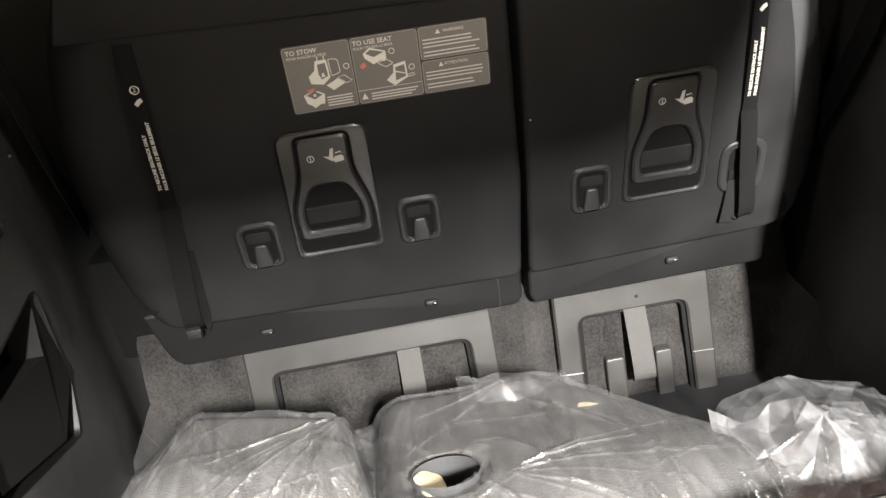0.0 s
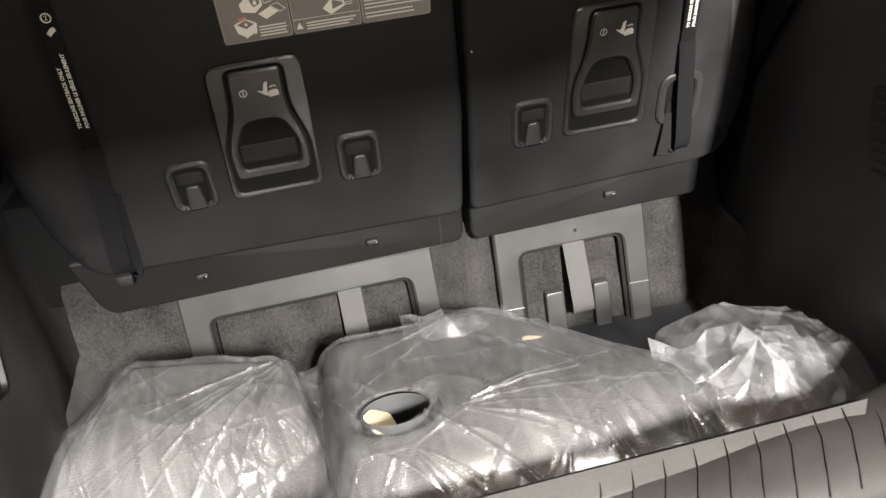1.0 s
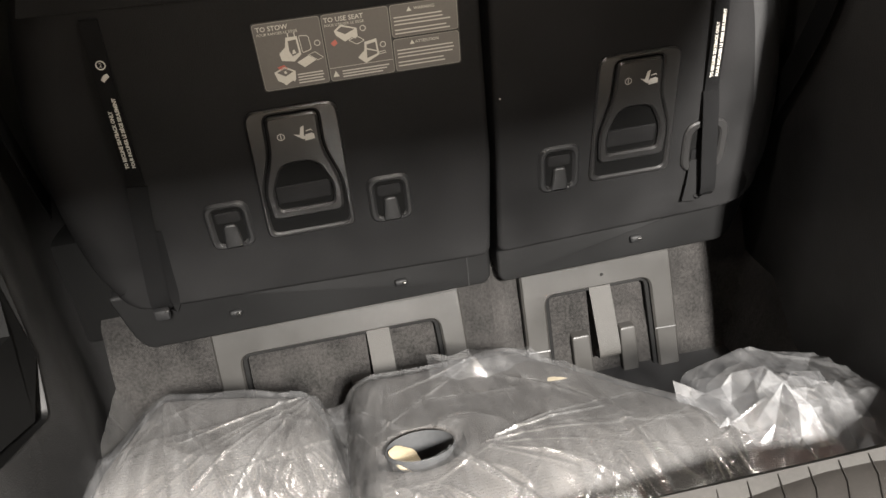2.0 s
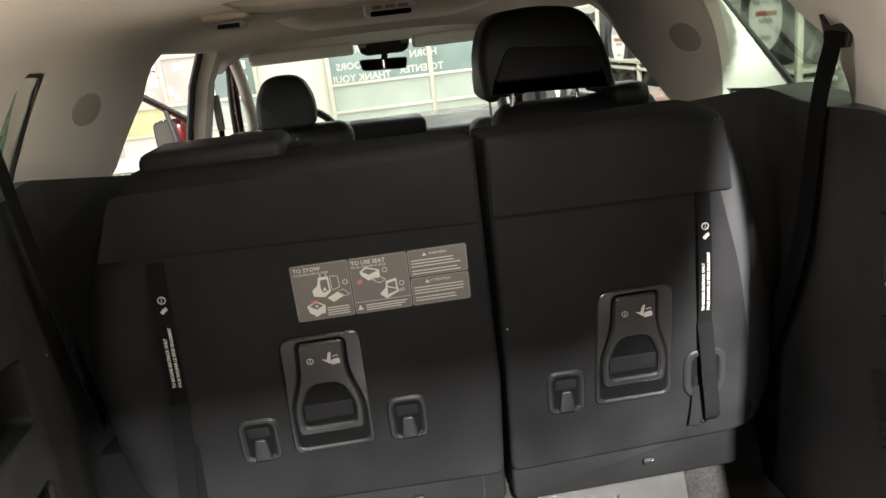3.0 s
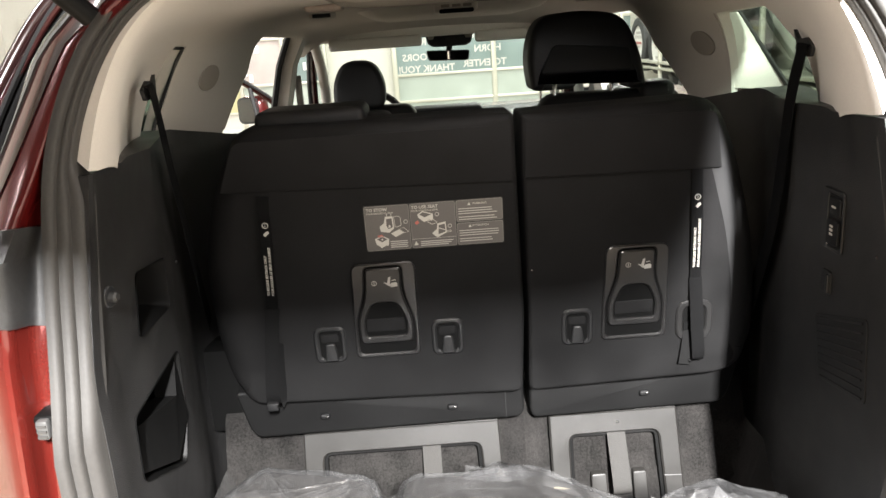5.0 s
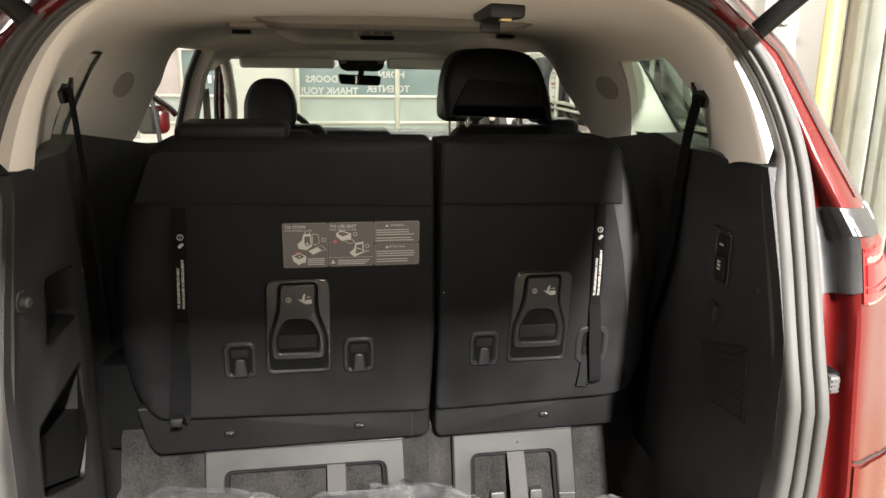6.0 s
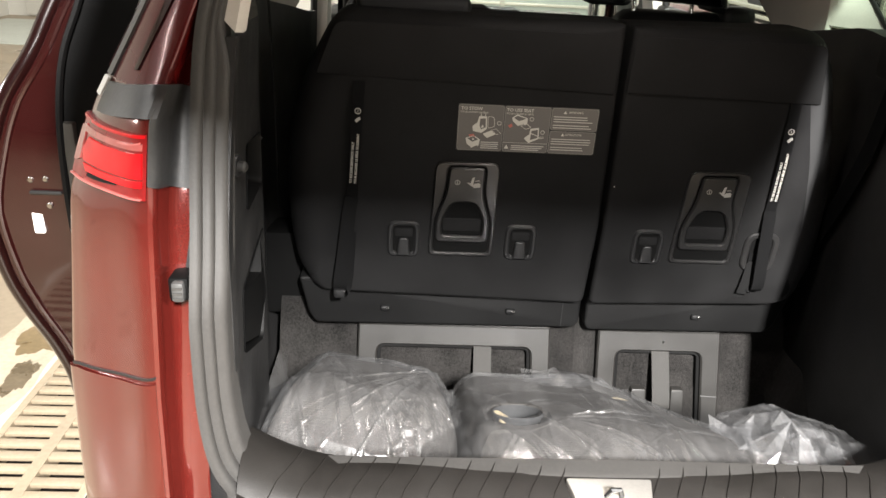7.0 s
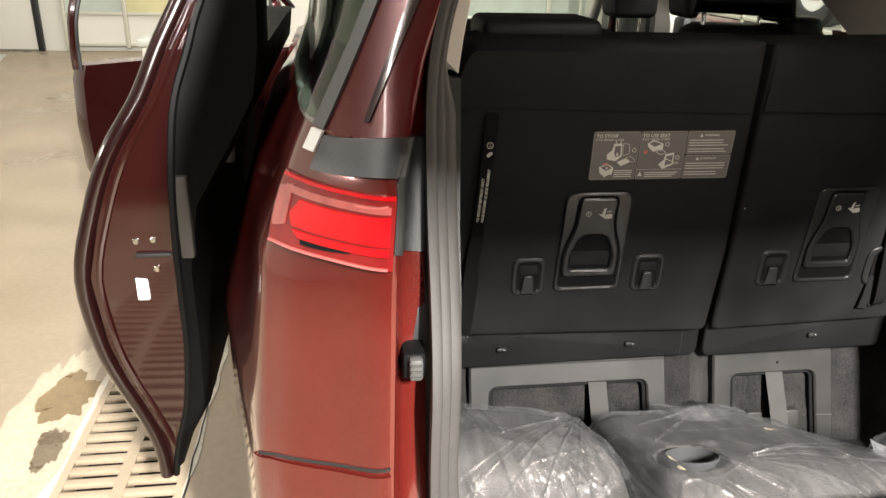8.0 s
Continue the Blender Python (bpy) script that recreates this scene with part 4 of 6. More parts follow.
part("belt_slot", box(bmesh.new(), .17, .24, 1.24, 1.40, 1.612, 1.640, bevel=.008), BLACK_PLASTIC, van, "black roof belt housing")
part("belt_tag", box(bmesh.new(), .195, .215, 1.25, 1.27, 1.608, 1.613, bevel=.001), YELLOW, van)
part("belt_tongue", box(bmesh.new(), .185, .225, 1.38, 1.40, 1.592, 1.615, bevel=.004), BLACK_PLASTIC, van)
mir = part("mirror_mount", plate(bmesh.new(), rpoly([(-.066, 1.548), (.160, 1.548), (.146, 1.492), (.120, 1.478), (-.028, 1.478), (-.054, 1.492)], .010), lambda u, v, d: (u, 3.46 - d + .3 * (v - 1.51), v), -.05, .05, .010, 3), BLACK_PLASTIC, van, "dark camera and mirror housing")
for x0, x1 in ((-.058, -.020), (.112, .152)):
    part("mount_lens", plate(bmesh.new(), rpoly([(x0, 1.538), (x1, 1.538), (x1 - .008, 1.512), (x0 + .008, 1.512)], .005), lambda u, v, d: (u, 3.408 - d + .3 * (v - 1.51), v), -.008, .003, .002), CAP_GREY, mir, "pale map lamp lens")
part("mount_button", plate(bmesh.new(), rect(.026, .072, 1.506, 1.520, .003), lambda u, v, d: (u, 3.408 - d, v), -.004, .003, .001), SATIN_RIM, mir)
part("mirror_stem", tube(bmesh.new(), [(.046, 3.44, 1.49), (.040, 3.41, 1.45)], .014, 8), BLACK_PLASTIC, mir)
part("rear_view_mirror", plate(bmesh.new(), rpoly([(-.066, 1.466), (.136, 1.458), (.128, 1.412), (-.056, 1.420)], .014), lambda u, v, d: (u, 3.40 - d, v), -.012, .012, .008, 3), BLACK_VINYL, mir, "black rear-view mirror")
part("mirror_face", plate(bmesh.new(), rpoly([(-.060, 1.461), (.130, 1.453), (.122, 1.417), (-.051, 1.425)], .010), lambda u, v, d: (u, 3.388 - d - .10 * (v - 1.442), v), -.004, .0025), MIRROR, mir)
# dashboard, wheel, windscreen
part("dashboard", box(bmesh.new(), -.80, .80, 3.62, 4.25, .80, 1.125, bevel=.06, seg=4), DOOR_BLACK, van, "black dashboard")
part("instrument_hood", box(bmesh.new(), -.16, .20, 3.60, 3.80, 1.06, 1.188, bevel=.03, seg=3), DOOR_BLACK, van, "black instrument display")
bm = bmesh.new()
ring = [(-.36 + .185 * math.cos(a), 3.34 + .075 * math.sin(a), 1.13 + .17 * math.sin(a)) for a in np.linspace(0, 2 * math.pi, 33)[:-1]]
wh = part("steering_wheel", tube(bm, ring, .016, 8, closed=True), BLACK_VINYL, van, "black steering wheel")
part("wheel_hub", box(bmesh.new(), -.42, -.30, 3.33, 3.38, 1.06, 1.14, bevel=.02), SATIN_RIM, wh)
part("wheel_spoke", tube(bmesh.new(), [(-.53, 3.34, 1.10), (-.19, 3.34, 1.10)], .014, 6), SATIN_RIM, wh)
bm = sheet(lambda u, v: (u * (.60 + .16 * v), 3.40 + .9 * v, 1.555 - .48 * v), np.linspace(-1, 1, 9), np.linspace(0, 1, 5))
part("windscreen", bm, CLEAR_GLASS, van, "clear windscreen", solid=False)
part("bonnet", box(bmesh.new(), -.85, .85, 4.30, 5.2, .7, 1.06, bevel=.08, seg=4), RED, van, "dark red bonnet")
part("cabin_floor", newbox(-.85, .85, 1.60, 4.3, .35, .42), CARPET, van)
part("front_wall", newbox(-.80, .80, 4.25, 4.30, .42, 1.05), BLACK_PLASTIC, van)
part("under_floor", newbox(-.85, .85, .75, 1.62, .28, .40), BLACK_PLASTIC, van)

# right doors, closed
for y0, y1 in ((2.2, 3.0), (3.05, 4.05)):
    d = part("right_door", box(bmesh.new(), .76, .98, y0, y1, .35, 1.27, bevel=.03), RED, van, "closed dark red door")
    part("door_card", box(bmesh.new(), .70, .758, y0, y1, .42, 1.28, bevel=.012), DARK_TRIM, d)
bm = sheet(lambda u, v: (.775 - .16 * v, 2.10 + 1.9 * u, 1.27 + .29 * v), np.linspace(0, 1, 6), np.linspace(0, 1, 4))
part("right_glass", bm, CLEAR_GLASS, van, "clear door glass")

# left sliding door, slid back beside the quarter panel
SD = [  # z, outer x, middle x, inner x, rear edge y
    (.40, -1.135, -1.105, -1.095, 1.475), (.50, -1.135, -1.085, -1.06, 1.45), (.60, -1.150, -1.055, -1.01, 1.42), (.70, -1.172, -1.035, -1.000, 1.385),
    (.80, -1.190, -1.022, -.992, 1.36), (.95, -1.195, -1.016, -.988, 1.335), (1.08, -1.160, -1.012, -.965, 1.33), (1.18, -1.120, -1.005, -.905, 1.335),
    (1.27, -1.065, -.995, -.855, 1.36), (1.35, -1.030, -.97, -.845, 1.388), (1.43, -.990, -.945, -.845, 1.42), (1.58, -.915, -.88, -.82, 1.50), (1.66, -.865, -.835, -.81, 1.555), (1.73, -.80, -.775, -.75, 1.61)]
def door_ring(z, xo, xm, xi, y, far):
    return [(xo, far, z), (xo, y + .05, z), (xo + .006, y + .02, z), (xo + .024, y, z), (xm, y - .004, z), (xm, far, z)]


def card_ring(z, xo, xm, xi, y, far):
    return [(xm + .001, y + .012, z), (xi - .01, y + .02, z), (xi, y + .04, z), (xi, far, z), (xm + .001, far, z)]


bm, bi = bmesh.new(), bmesh.new()
loft(bm, [door_ring(*r, 2.45) for r in SD[:10]])
loft(bm, [door_ring(*r, r[4] + .085) for r in SD[9:]])
loft(bi, [card_ring(*r, 2.42) for r in SD[:10]])
loft(bi, [card_ring(*r, r[4] + .13) for r in SD[9:]])
box(bm, -.82, -.785, 1.62, 2.45, 1.69, 1.73)
box(bm, -.95, -.915, 2.38, 2.45, 1.27, 1.70)
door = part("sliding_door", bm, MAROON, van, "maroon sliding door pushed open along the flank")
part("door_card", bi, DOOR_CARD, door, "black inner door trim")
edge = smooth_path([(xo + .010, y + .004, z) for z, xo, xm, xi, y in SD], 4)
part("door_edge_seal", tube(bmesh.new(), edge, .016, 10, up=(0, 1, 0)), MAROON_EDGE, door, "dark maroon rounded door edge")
part("inner_seal", tube(bmesh.new(), smooth_path([(xm, y - .002, z) for z, xo, xm, xi, y in SD], 4), .007, 6, up=(0, 1, 0)), DOOR_BLACK, door)
part("grey_insert", box(bmesh.new(), -1.008, -.984, 1.330, 1.352, .985, 1.14, bevel=.004), mat("grey_door_insert", (0.045, 0.041, 0.035), 0.6, grain=200, vary=0.15), door)
part("door_latch", box(bmesh.new(), -1.085, -1.022, 1.322, 1.332, .994, 1.000, bevel=.001), BLACK_RUBBER, door)
for bx, bz in ((-1.082, 1.022), (-1.052, 1.024), (-1.052, .968)):
    part("latch_bolt", cyl(bmesh.new(), (bx, 1.332, bz), (0, -1, 0), .0065, .006, 10, .002), CHROME, door)
part("door_label", plate(bmesh.new(), rect(-1.093, -1.072, .905, .950, .003), lambda u, v, d: (u, 1.3345 - d, v), -.004, .0015), WHITE_LABEL, door, "small white label")
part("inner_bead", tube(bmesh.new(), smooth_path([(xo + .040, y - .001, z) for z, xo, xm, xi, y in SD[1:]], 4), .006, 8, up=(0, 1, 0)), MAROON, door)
bm = sheet(lambda u, v: (-1.06 + .25 * v, 1.43 + .18 * v + .85 * u, 1.25 + .45 * v), np.linspace(0, 1, 4), np.linspace(0, 1, 4))
part("sliding_glass", bm, DARK_GLASS, door, "tinted sliding door glass")
part("inner_handle", box(bmesh.new(), -.955, -.915, 1.48, 1.60, 1.12, 1.20, bevel=.012), SATIN_RIM, door)

# left front door, swung open
def swung(u, w, z):
    a = radians(50)
    return (-.92 - u * math.sin(a) - w * math.cos(a), 4.20 - u * math.cos(a) + w * math.sin(a), z)


bm = bmesh.new()
loft(bm, [[swung(u, w, z) for u, w in ((0, 0), (u1, 0), (u1 + .01, .02), (u1, .11), (0, .11))] for u1, z in ((1.10, .43), (1.15, .55), (1.16, .75), (1.15, .95), (1.13, 1.02))])
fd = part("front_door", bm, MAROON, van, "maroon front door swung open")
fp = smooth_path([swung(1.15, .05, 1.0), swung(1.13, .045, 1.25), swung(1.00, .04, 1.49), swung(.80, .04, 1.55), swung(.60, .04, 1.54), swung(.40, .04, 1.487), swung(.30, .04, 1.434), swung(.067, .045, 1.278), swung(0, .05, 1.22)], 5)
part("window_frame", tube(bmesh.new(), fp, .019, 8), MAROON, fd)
part("frame_seal", tube(bmesh.new(), [Vector(p) + Vector((.022, -.018, -.004)) for p in fp], .008, 6), BLACK_RUBBER, fd)
part("window_divider", tube(bmesh.new(), [swung(.145, .04, 1.335), swung(.125, .04, 1.20), swung(.105, .04, 1.02)], .013, 8), BLACK_RUBBER, fd, "black window divider bar")
m = part("door_mirror", box(bmesh.new(), -1.165, -1.000, 4.26, 4.36, 1.105, 1.265, bevel=.045, seg=4), RED, fd, "red door mirror housing")
part("mirror_rim", rim(bmesh.new(), rect(-1.165, -1.045, 1.110, 1.260, .035), rect(-1.158, -1.052, 1.117, 1.253, .030), lambda u, v, d: (u, 4.258 - d, v), -.01, .004), BLACK_PLASTIC, m)
part("mirror_glass", plate(bmesh.new(), rect(-1.158, -1.052, 1.117, 1.253, .030), lambda u, v, d: (u, 4.256 - d - .12 * (u + 1.158), v), -.004, .003), MIRROR, m)

# wheels
for s in (-1, 1):
    for wy in (1.80, 4.80):
        bm = bmesh.new()
        sec = [(.345, -.08), (.335, -.105), (.28, -.115), (.225, -.10), (.22, 0), (.225, .10), (.28, .115), (.335, .105), (.345, .08)]
        loft(bm, [[(s * .80 + w, wy + r * math.cos(a), .345 + r * math.sin(a)) for r, w in sec] for a in np.linspace(0, 2 * math.pi, 41)], cap=(False, False))
        wheel = part("wheel", bm, TYRE, van)
        part("rim", cyl(bmesh.new(), (s * .74, wy, .345), (s, 0, 0), .222, .12, 32, .02), SATIN_RIM, wheel)


# ---- third-row seats ----
from mathutils.geometry import tessellate_polygon


def S(x, z, d=0.0):
    """A point of the seat back's rear face; d towards the tailgate."""
    return Vector((x, 1.415 - .085 * (z - .884) - d, z))


def seat_back(outline, radii, gap_x, top_z, outer_sign):
    poly = rpoly(outline, radii, 6)
    # denser outline
    dense = []
    for i, p in enumerate(poly):
        q = poly[(i + 1) % len(poly)]
        n = max(1, int((Vector(q) - Vector(p)).length / .03))
        dense += [(p[0] + (q[0] - p[0]) * k / n, p[1] + (q[1] - p[1]) * k / n) for k in range(n)]
    R = []
    for k, (x, z) in enumerate(dense):
        (ax, az), (bx, bz) = dense[k - 3], dense[(k + 3) % len(dense)]
        upright = abs(bz - az) / max(1e-6, math.hypot(bx - ax, bz - az))
        side = max(0.0, min(1.0, (abs(x - gap_x) - .30) / .12))
        topw = max(0.0, min(1.0, (z - (top_z - .05)) / .04)) * min(1.0, abs(x - gap_x) / .08)
        R.append(.010 + .060 * side * side * (upright if z < .9 else 1.0) ** 2 + .022 * topw)
    rings = []
    for k in range(8):
        ph = k / 7 * math.pi / 2
        ring = []
        for (x, z), (ix, iz), r in zip(dense, inset(dense, [q * (1 - math.sin(ph)) for q in R]), R):
            ring.append(S(ix, iz, -min(r, .06) * (1 - math.cos(ph))))
        rings.append(ring)
    rings.append([S(x, z, -.14) for x, z in dense])
    bm = bmesh.new()
    vs = loft(bm, rings, cap=(False, True))
    for tri in tessellate_polygon([[Vector((v.co.x, v.co.z, 0)) for v in vs[0]]]):
        bm.faces.new([vs[0][k] for k in tri])
    return bm


L_OUT = [(-.478, 1.376), (-.545, 1.25), (-.580, 1.14), (-.592, 1.03), (-.590, .89), (-.574, .795), (-.530, .746), (.092, .730), (.100, .93), (.089, 1.372)]
R_OUT = [(.104, 1.368), (.508, 1.375), (.556, 1.28), (.606, 1.10), (.630, .95), (.630, .82), (.602, .760), (.54, .742), (.106, .729), (.109, .93)]
seat_l = thing("third_row_seat", (-.25, 1.45, .43), "black wide folding third-row seat seen from behind", "car seat", "third-row seats")
seat_r = thing("third_row_seat", (.36, 1.45, .43), "black narrow folding third-row seat seen from behind", "car seat", "third-row seats")
part("seat_back", seat_back(L_OUT[::-1], [.008, .01, .02, .05, .06, .05, .05, .05, .05, .045], .095, 1.372, -1), BLACK_BACK, seat_l, "black carpeted seat back panel")
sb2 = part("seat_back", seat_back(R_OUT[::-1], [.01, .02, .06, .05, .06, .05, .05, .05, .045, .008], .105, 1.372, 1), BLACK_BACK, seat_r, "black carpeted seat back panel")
# only the right bolster takes the paler, lit tone
sb2.data.materials.append(LIT_BOLSTER)
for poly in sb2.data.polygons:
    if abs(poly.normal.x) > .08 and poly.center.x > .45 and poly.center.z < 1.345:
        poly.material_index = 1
# upper flaps: tucked in at the top, proud at the lower edge
SF = lambda x, z, d: S(x, z, d * max(0.0, min(1.0, (1.362 - z) / .10)))
part("top_flap", plate(bmesh.new(), rpoly([(-.518, 1.250), (.084, 1.233), (.083, 1.350), (-.478, 1.352)], [.004, .003, .006, .02]), SF, -.012, .0035, .0015), BLACK_BACK, seat_l, "black top flap with a stitched edge")
part("top_flap", plate(bmesh.new(), rpoly([(.108, 1.238), (.516, 1.231), (.500, 1.350), (.112, 1.350)], [.003, .004, .02, .006]), SF, -.012, .006, .002), BLACK_BACK, seat_r, "black top flap with a stitched edge")
# lower strips
Q = lambda x, z, d: (x, 1.462 - d, z)
st_l = part("base_strip", plate(bmesh.new(), rpoly([(-.575, .765), (-.552, .668), (-.535, .645), (.085, .650), (.096, .665), (.096, .765)], [.01, .02, .012, .008, .008, .01]), Q, -.06, .004, .006), STRIP_BLACK, seat_l, "black plastic lower strip")
st_r = part("base_strip", plate(bmesh.new(), rpoly([(.108, .765), (.110, .660), (.12, .645), (.560, .650), (.578, .668), (.605, .765)], [.01, .008, .008, .012, .02, .01]), Q, -.06, .004, .006), STRIP_BLACK, seat_r, "black plastic lower strip")
part("strip_joint", newbox(.052, .0535, 1.4565, 1.460, .652, .74), BLACK_RUBBER, st_l)
for x, p in ((-.372, st_l), (-.073, st_l), (.380, st_r)):
    part("trim_clip", box(bmesh.new(), x - .012, x + .012, 1.449, 1.462, .684, .698, bevel=.005, seg=3), BLACK_VINYL, p, "glossy black trim clip")
    # bright metal chip drawn as the clip's highlight
    part("clip_glint", box(bmesh.new(), x + .001, x + .010, 1.4465, 1.452, .690, .696, bevel=.0025, seg=2), CHROME, p)


def release(dx, parent):
    """Release handle: bezel, well and hinged lever with a grip opening."""
    G = lambda u, v, d: S(u + dx, v, d)
    n = 4
    outer = rpoly([(-.279, .850), (-.134, .850), (-.1335, .940), (-.1332, 1.003), (-.133, 1.074), (-.271, 1.074), (-.273, 1.003), (-.276, .940)], [.016, .016, .01, .01, .020, .020, .01, .01], n)
    inner = rpoly([(-.2695, .859), (-.1440, .859), (-.1435, .940), (-.1635, 1.003), (-.1615, 1.0655), (-.2435, 1.0655), (-.2475, 1.003), (-.2690, .940)], [.012, .012, .02, .02, .012, .012, .02, .02], n)
    bez = part("release_bezel", rim(bmesh.new(), outer, inner, G, -.03, .006, .003), SATIN_RIM, parent, "satin black handle surround")
    # flat black plate, drawn for the shade inside the handle opening
    part("handle_well_shade", plate(bmesh.new(), inset(outer, .004), G, -.001, .0012), BLACK_GAP, bez)
    lo = rpoly([(-.264, .886), (-.1495, .886), (-.1463, .940), (-.1662, 1.003), (-.1642, 1.0627), (-.2408, 1.0627), (-.2447, 1.003), (-.2662, .940)], [.012, .012, .02, .02, .010, .010, .02, .02], n)
    li = rpoly([(-.250, .902), (-.163, .902), (-.1595, .938), (-.176, .976), (-.190, .983), (-.222, .983), (-.235, .976), (-.253, .938)], [.008, .008, .015, .01, .006, .006, .01, .015], n)
    lev = part("release_lever", rim(bmesh.new(), lo, li, G, .001, .0100, .0035), SATIN_RIM, parent, "satin black pull lever with a grip opening")
    part("grip_shelf", plate(bmesh.new(), rpoly([(-.250, .912), (-.166, .912), (-.164, .943), (-.250, .943)], .004), G, .0012, .0035, .002), BLACK_BACK, lev)
    # pictogram: ringed numeral and folding seat
    part("ring_mark", rim(bmesh.new(), [(-.223 + .0058 * math.cos(a), 1.030 + .0058 * math.sin(a)) for a in np.linspace(0, 2 * math.pi, 17)[:-1]],
                          [(-.223 + .0045 * math.cos(a), 1.030 + .0045 * math.sin(a)) for a in np.linspace(0, 2 * math.pi, 17)[:-1]], G, .0095, .0106, .0002), PRINT_GREY, lev)
    part("numeral", plate(bmesh.new(), rect(-.2237, -.2223, 1.0265, 1.0335, .0003, 2), G, .0095, .0106), PRINT_GREY, lev)
    for poly in ([(-.206, 1.031), (-.196, 1.029), (-.192, 1.044), (-.186, 1.046), (-.189, 1.026), (-.180, 1.022), (-.178, 1.018), (-.192, 1.020)],
                 [(-.188, 1.016), (-.170, 1.018), (-.170, 1.027), (-.174, 1.030), (-.186, 1.028)], [(-.184, 1.036), (-.174, 1.038), (-.172, 1.033), (-.175, 1.036), (-.184, 1.034)]):
        part("seat_mark", plate(bmesh.new(), [(-.190 + (u + .190) * .82, 1.030 + (v - 1.030) * .82) for u, v in poly], G, .0095, .0106), PRINT_GREY, lev)


release(0, seat_l)
release(.548, seat_r)


def bag_hook(cx, parent):
    cz = .887
    hk = part("bag_hook", rim(bmesh.new(), rect(cx - .036, cx + .036, cz - .044, cz + .044, .020), rect(cx - .0235, cx + .0235, cz - .0335, cz + .0325, .011), S, -.02, .005, .004), BLACK_PLASTIC, parent, "black bag hook in a rounded surround")
    # no real depth here: the hook recess gets its shade from colour
    part("hook_well_shade", plate(bmesh.new(), rect(cx - .027, cx + .027, cz - .038, cz + .037, .012), S, -.001, .001), BLACK_GAP, hk)
    part("hook_shelf", plate(bmesh.new(), rect(cx - .0195, cx + .0195, cz + .006, cz + .026, .006), S, .0005, .0022, .001), BLACK_BACK, hk)
    part("hook_tongue", plate(bmesh.new(), rpoly([(cx - .0150, cz - .041), (cx + .0150, cz - .041), (cx + .0105, cz + .004), (cx - .0105, cz + .004)], [.002, .002, .007, .007]), S, .0, .0075, .0035), BLACK_PLASTIC, hk)
    for q in (-1, 1):
        part("hook_foot", tube(bmesh.new(), [S(cx + q * .0215, cz - .029, .004), S(cx + q * .0185, cz - .0345, .006), S(cx + q * .0155, cz - .031, .007)], .0018, 6), SATIN_RIM, hk)


for cx, p in ((-.334, seat_l), (-.073, seat_l), (.216, seat_r)):
    bag_hook(cx, p)

# instruction sticker
stk = part("instruction_sticker", plate(bmesh.new(), rect(-.231, .061, 1.100, 1.201, .004), S, 0, .0006), BLACK_PLASTIC, seat_l, "grey-brown folding instruction sticker")
for x0, x1, z0, z1 in ((-.2295, -.1360, 1.1015, 1.1995), (-.1340, -.0395, 1.1015, 1.1995), (-.0375, .0595, 1.1525, 1.1995), (-.0375, .0595, 1.1015, 1.1500)):
    part("sticker_edge", plate(bmesh.new(), rect(x0, x1, z0, z1, .005), S, .0004, .0010), STICKER_RIM, stk)
    part("sticker_field", plate(bmesh.new(), rect(x0 + .0009, x1 - .0009, z0 + .0009, z1 - .0009, .0042), S, .0005, .0013), STICKER, stk)
T = lambda x0, z0, k=1.0: (lambda u, v: S(x0 + u * k, z0 + v, .0017))
letters("sticker_heading", "TO STOW", .0095, T(-.225, 1.191), PRINT, stk, "LEFT", bold=.0001)
letters("sticker_heading", "TO USE SEAT", .0095, T(-.131, 1.191), PRINT, stk, "LEFT", bold=.0001)
letters("sticker_heading", "POUR RANGER LE SIÈGE", .0052, T(-.225, 1.1835), PRINT, stk, "LEFT")
letters("sticker_heading", "POUR UTILISER LE SIÈGE", .0052, T(-.131, 1.1835), PRINT, stk, "LEFT")


def bar(x0, x1, z, h, material=PRINT_GREY):
    part("print_bar", plate(bmesh.new(), rect(x0, x1, z - h / 2, z + h / 2, h * .3, 2), S, .0012, .0017), material, stk)


rs = random.Random(4)
for k in range(4):
    bar(-.180, -.142 - .006 * rs.random(), 1.120 - .0042 * k, .0018)
for k in range(3):
    bar(-.116, -.046 - .012 * rs.random(), 1.115 - .0042 * k, .0018)
for z0 in (1.186, 1.138):
    letters("warning_word", "WARNING" if z0 > 1.16 else "ATTENTION", .0062, T(.012, z0 + .005), PRINT, stk)
    part("warning_mark", plate(bmesh.new(), [(-.0135, z0 + .002), (-.0065, z0 + .002), (-.010, z0 + .008)], S, .0012, .0017), PRINT, stk)
    for k in range(5):
        w = .020 * rs.random()
        bar(-.033, .053 - w, z0 - .005 - .0052 * k - (.0025 if k > 2 else 0), .0017, PRINT_GREY)
part("warning_mark", plate(bmesh.new(), [(-.130, 1.108), (-.121, 1.108), (-.1255, 1.117)], S, .0012, .0017), PRINT, stk)


def drawn(poly, material=PRINT, d=.0018, name="drawing_fill"):
    part(name, plate(bmesh.new(), poly, S, .0012, d), material, stk)


def outlined(poly, w=.0009):
    part("drawing_line", rim(bmesh.new(), poly, inset(poly, w), S, .0012, .0018, .0001), PRINT, stk)


# stowing: raised seat, board and folded seat
drawn([(-.1867, 1.1757), (-.1709, 1.1757), (-.1693, 1.149), (-.1804, 1.140), (-.1978, 1.1435), (-.1994, 1.154), (-.1899, 1.162)])
drawn([(-.1845, 1.1705), (-.1730, 1.1715), (-.1720, 1.1520), (-.1815, 1.1480), (-.1850, 1.1560)], STICKER, .0021)
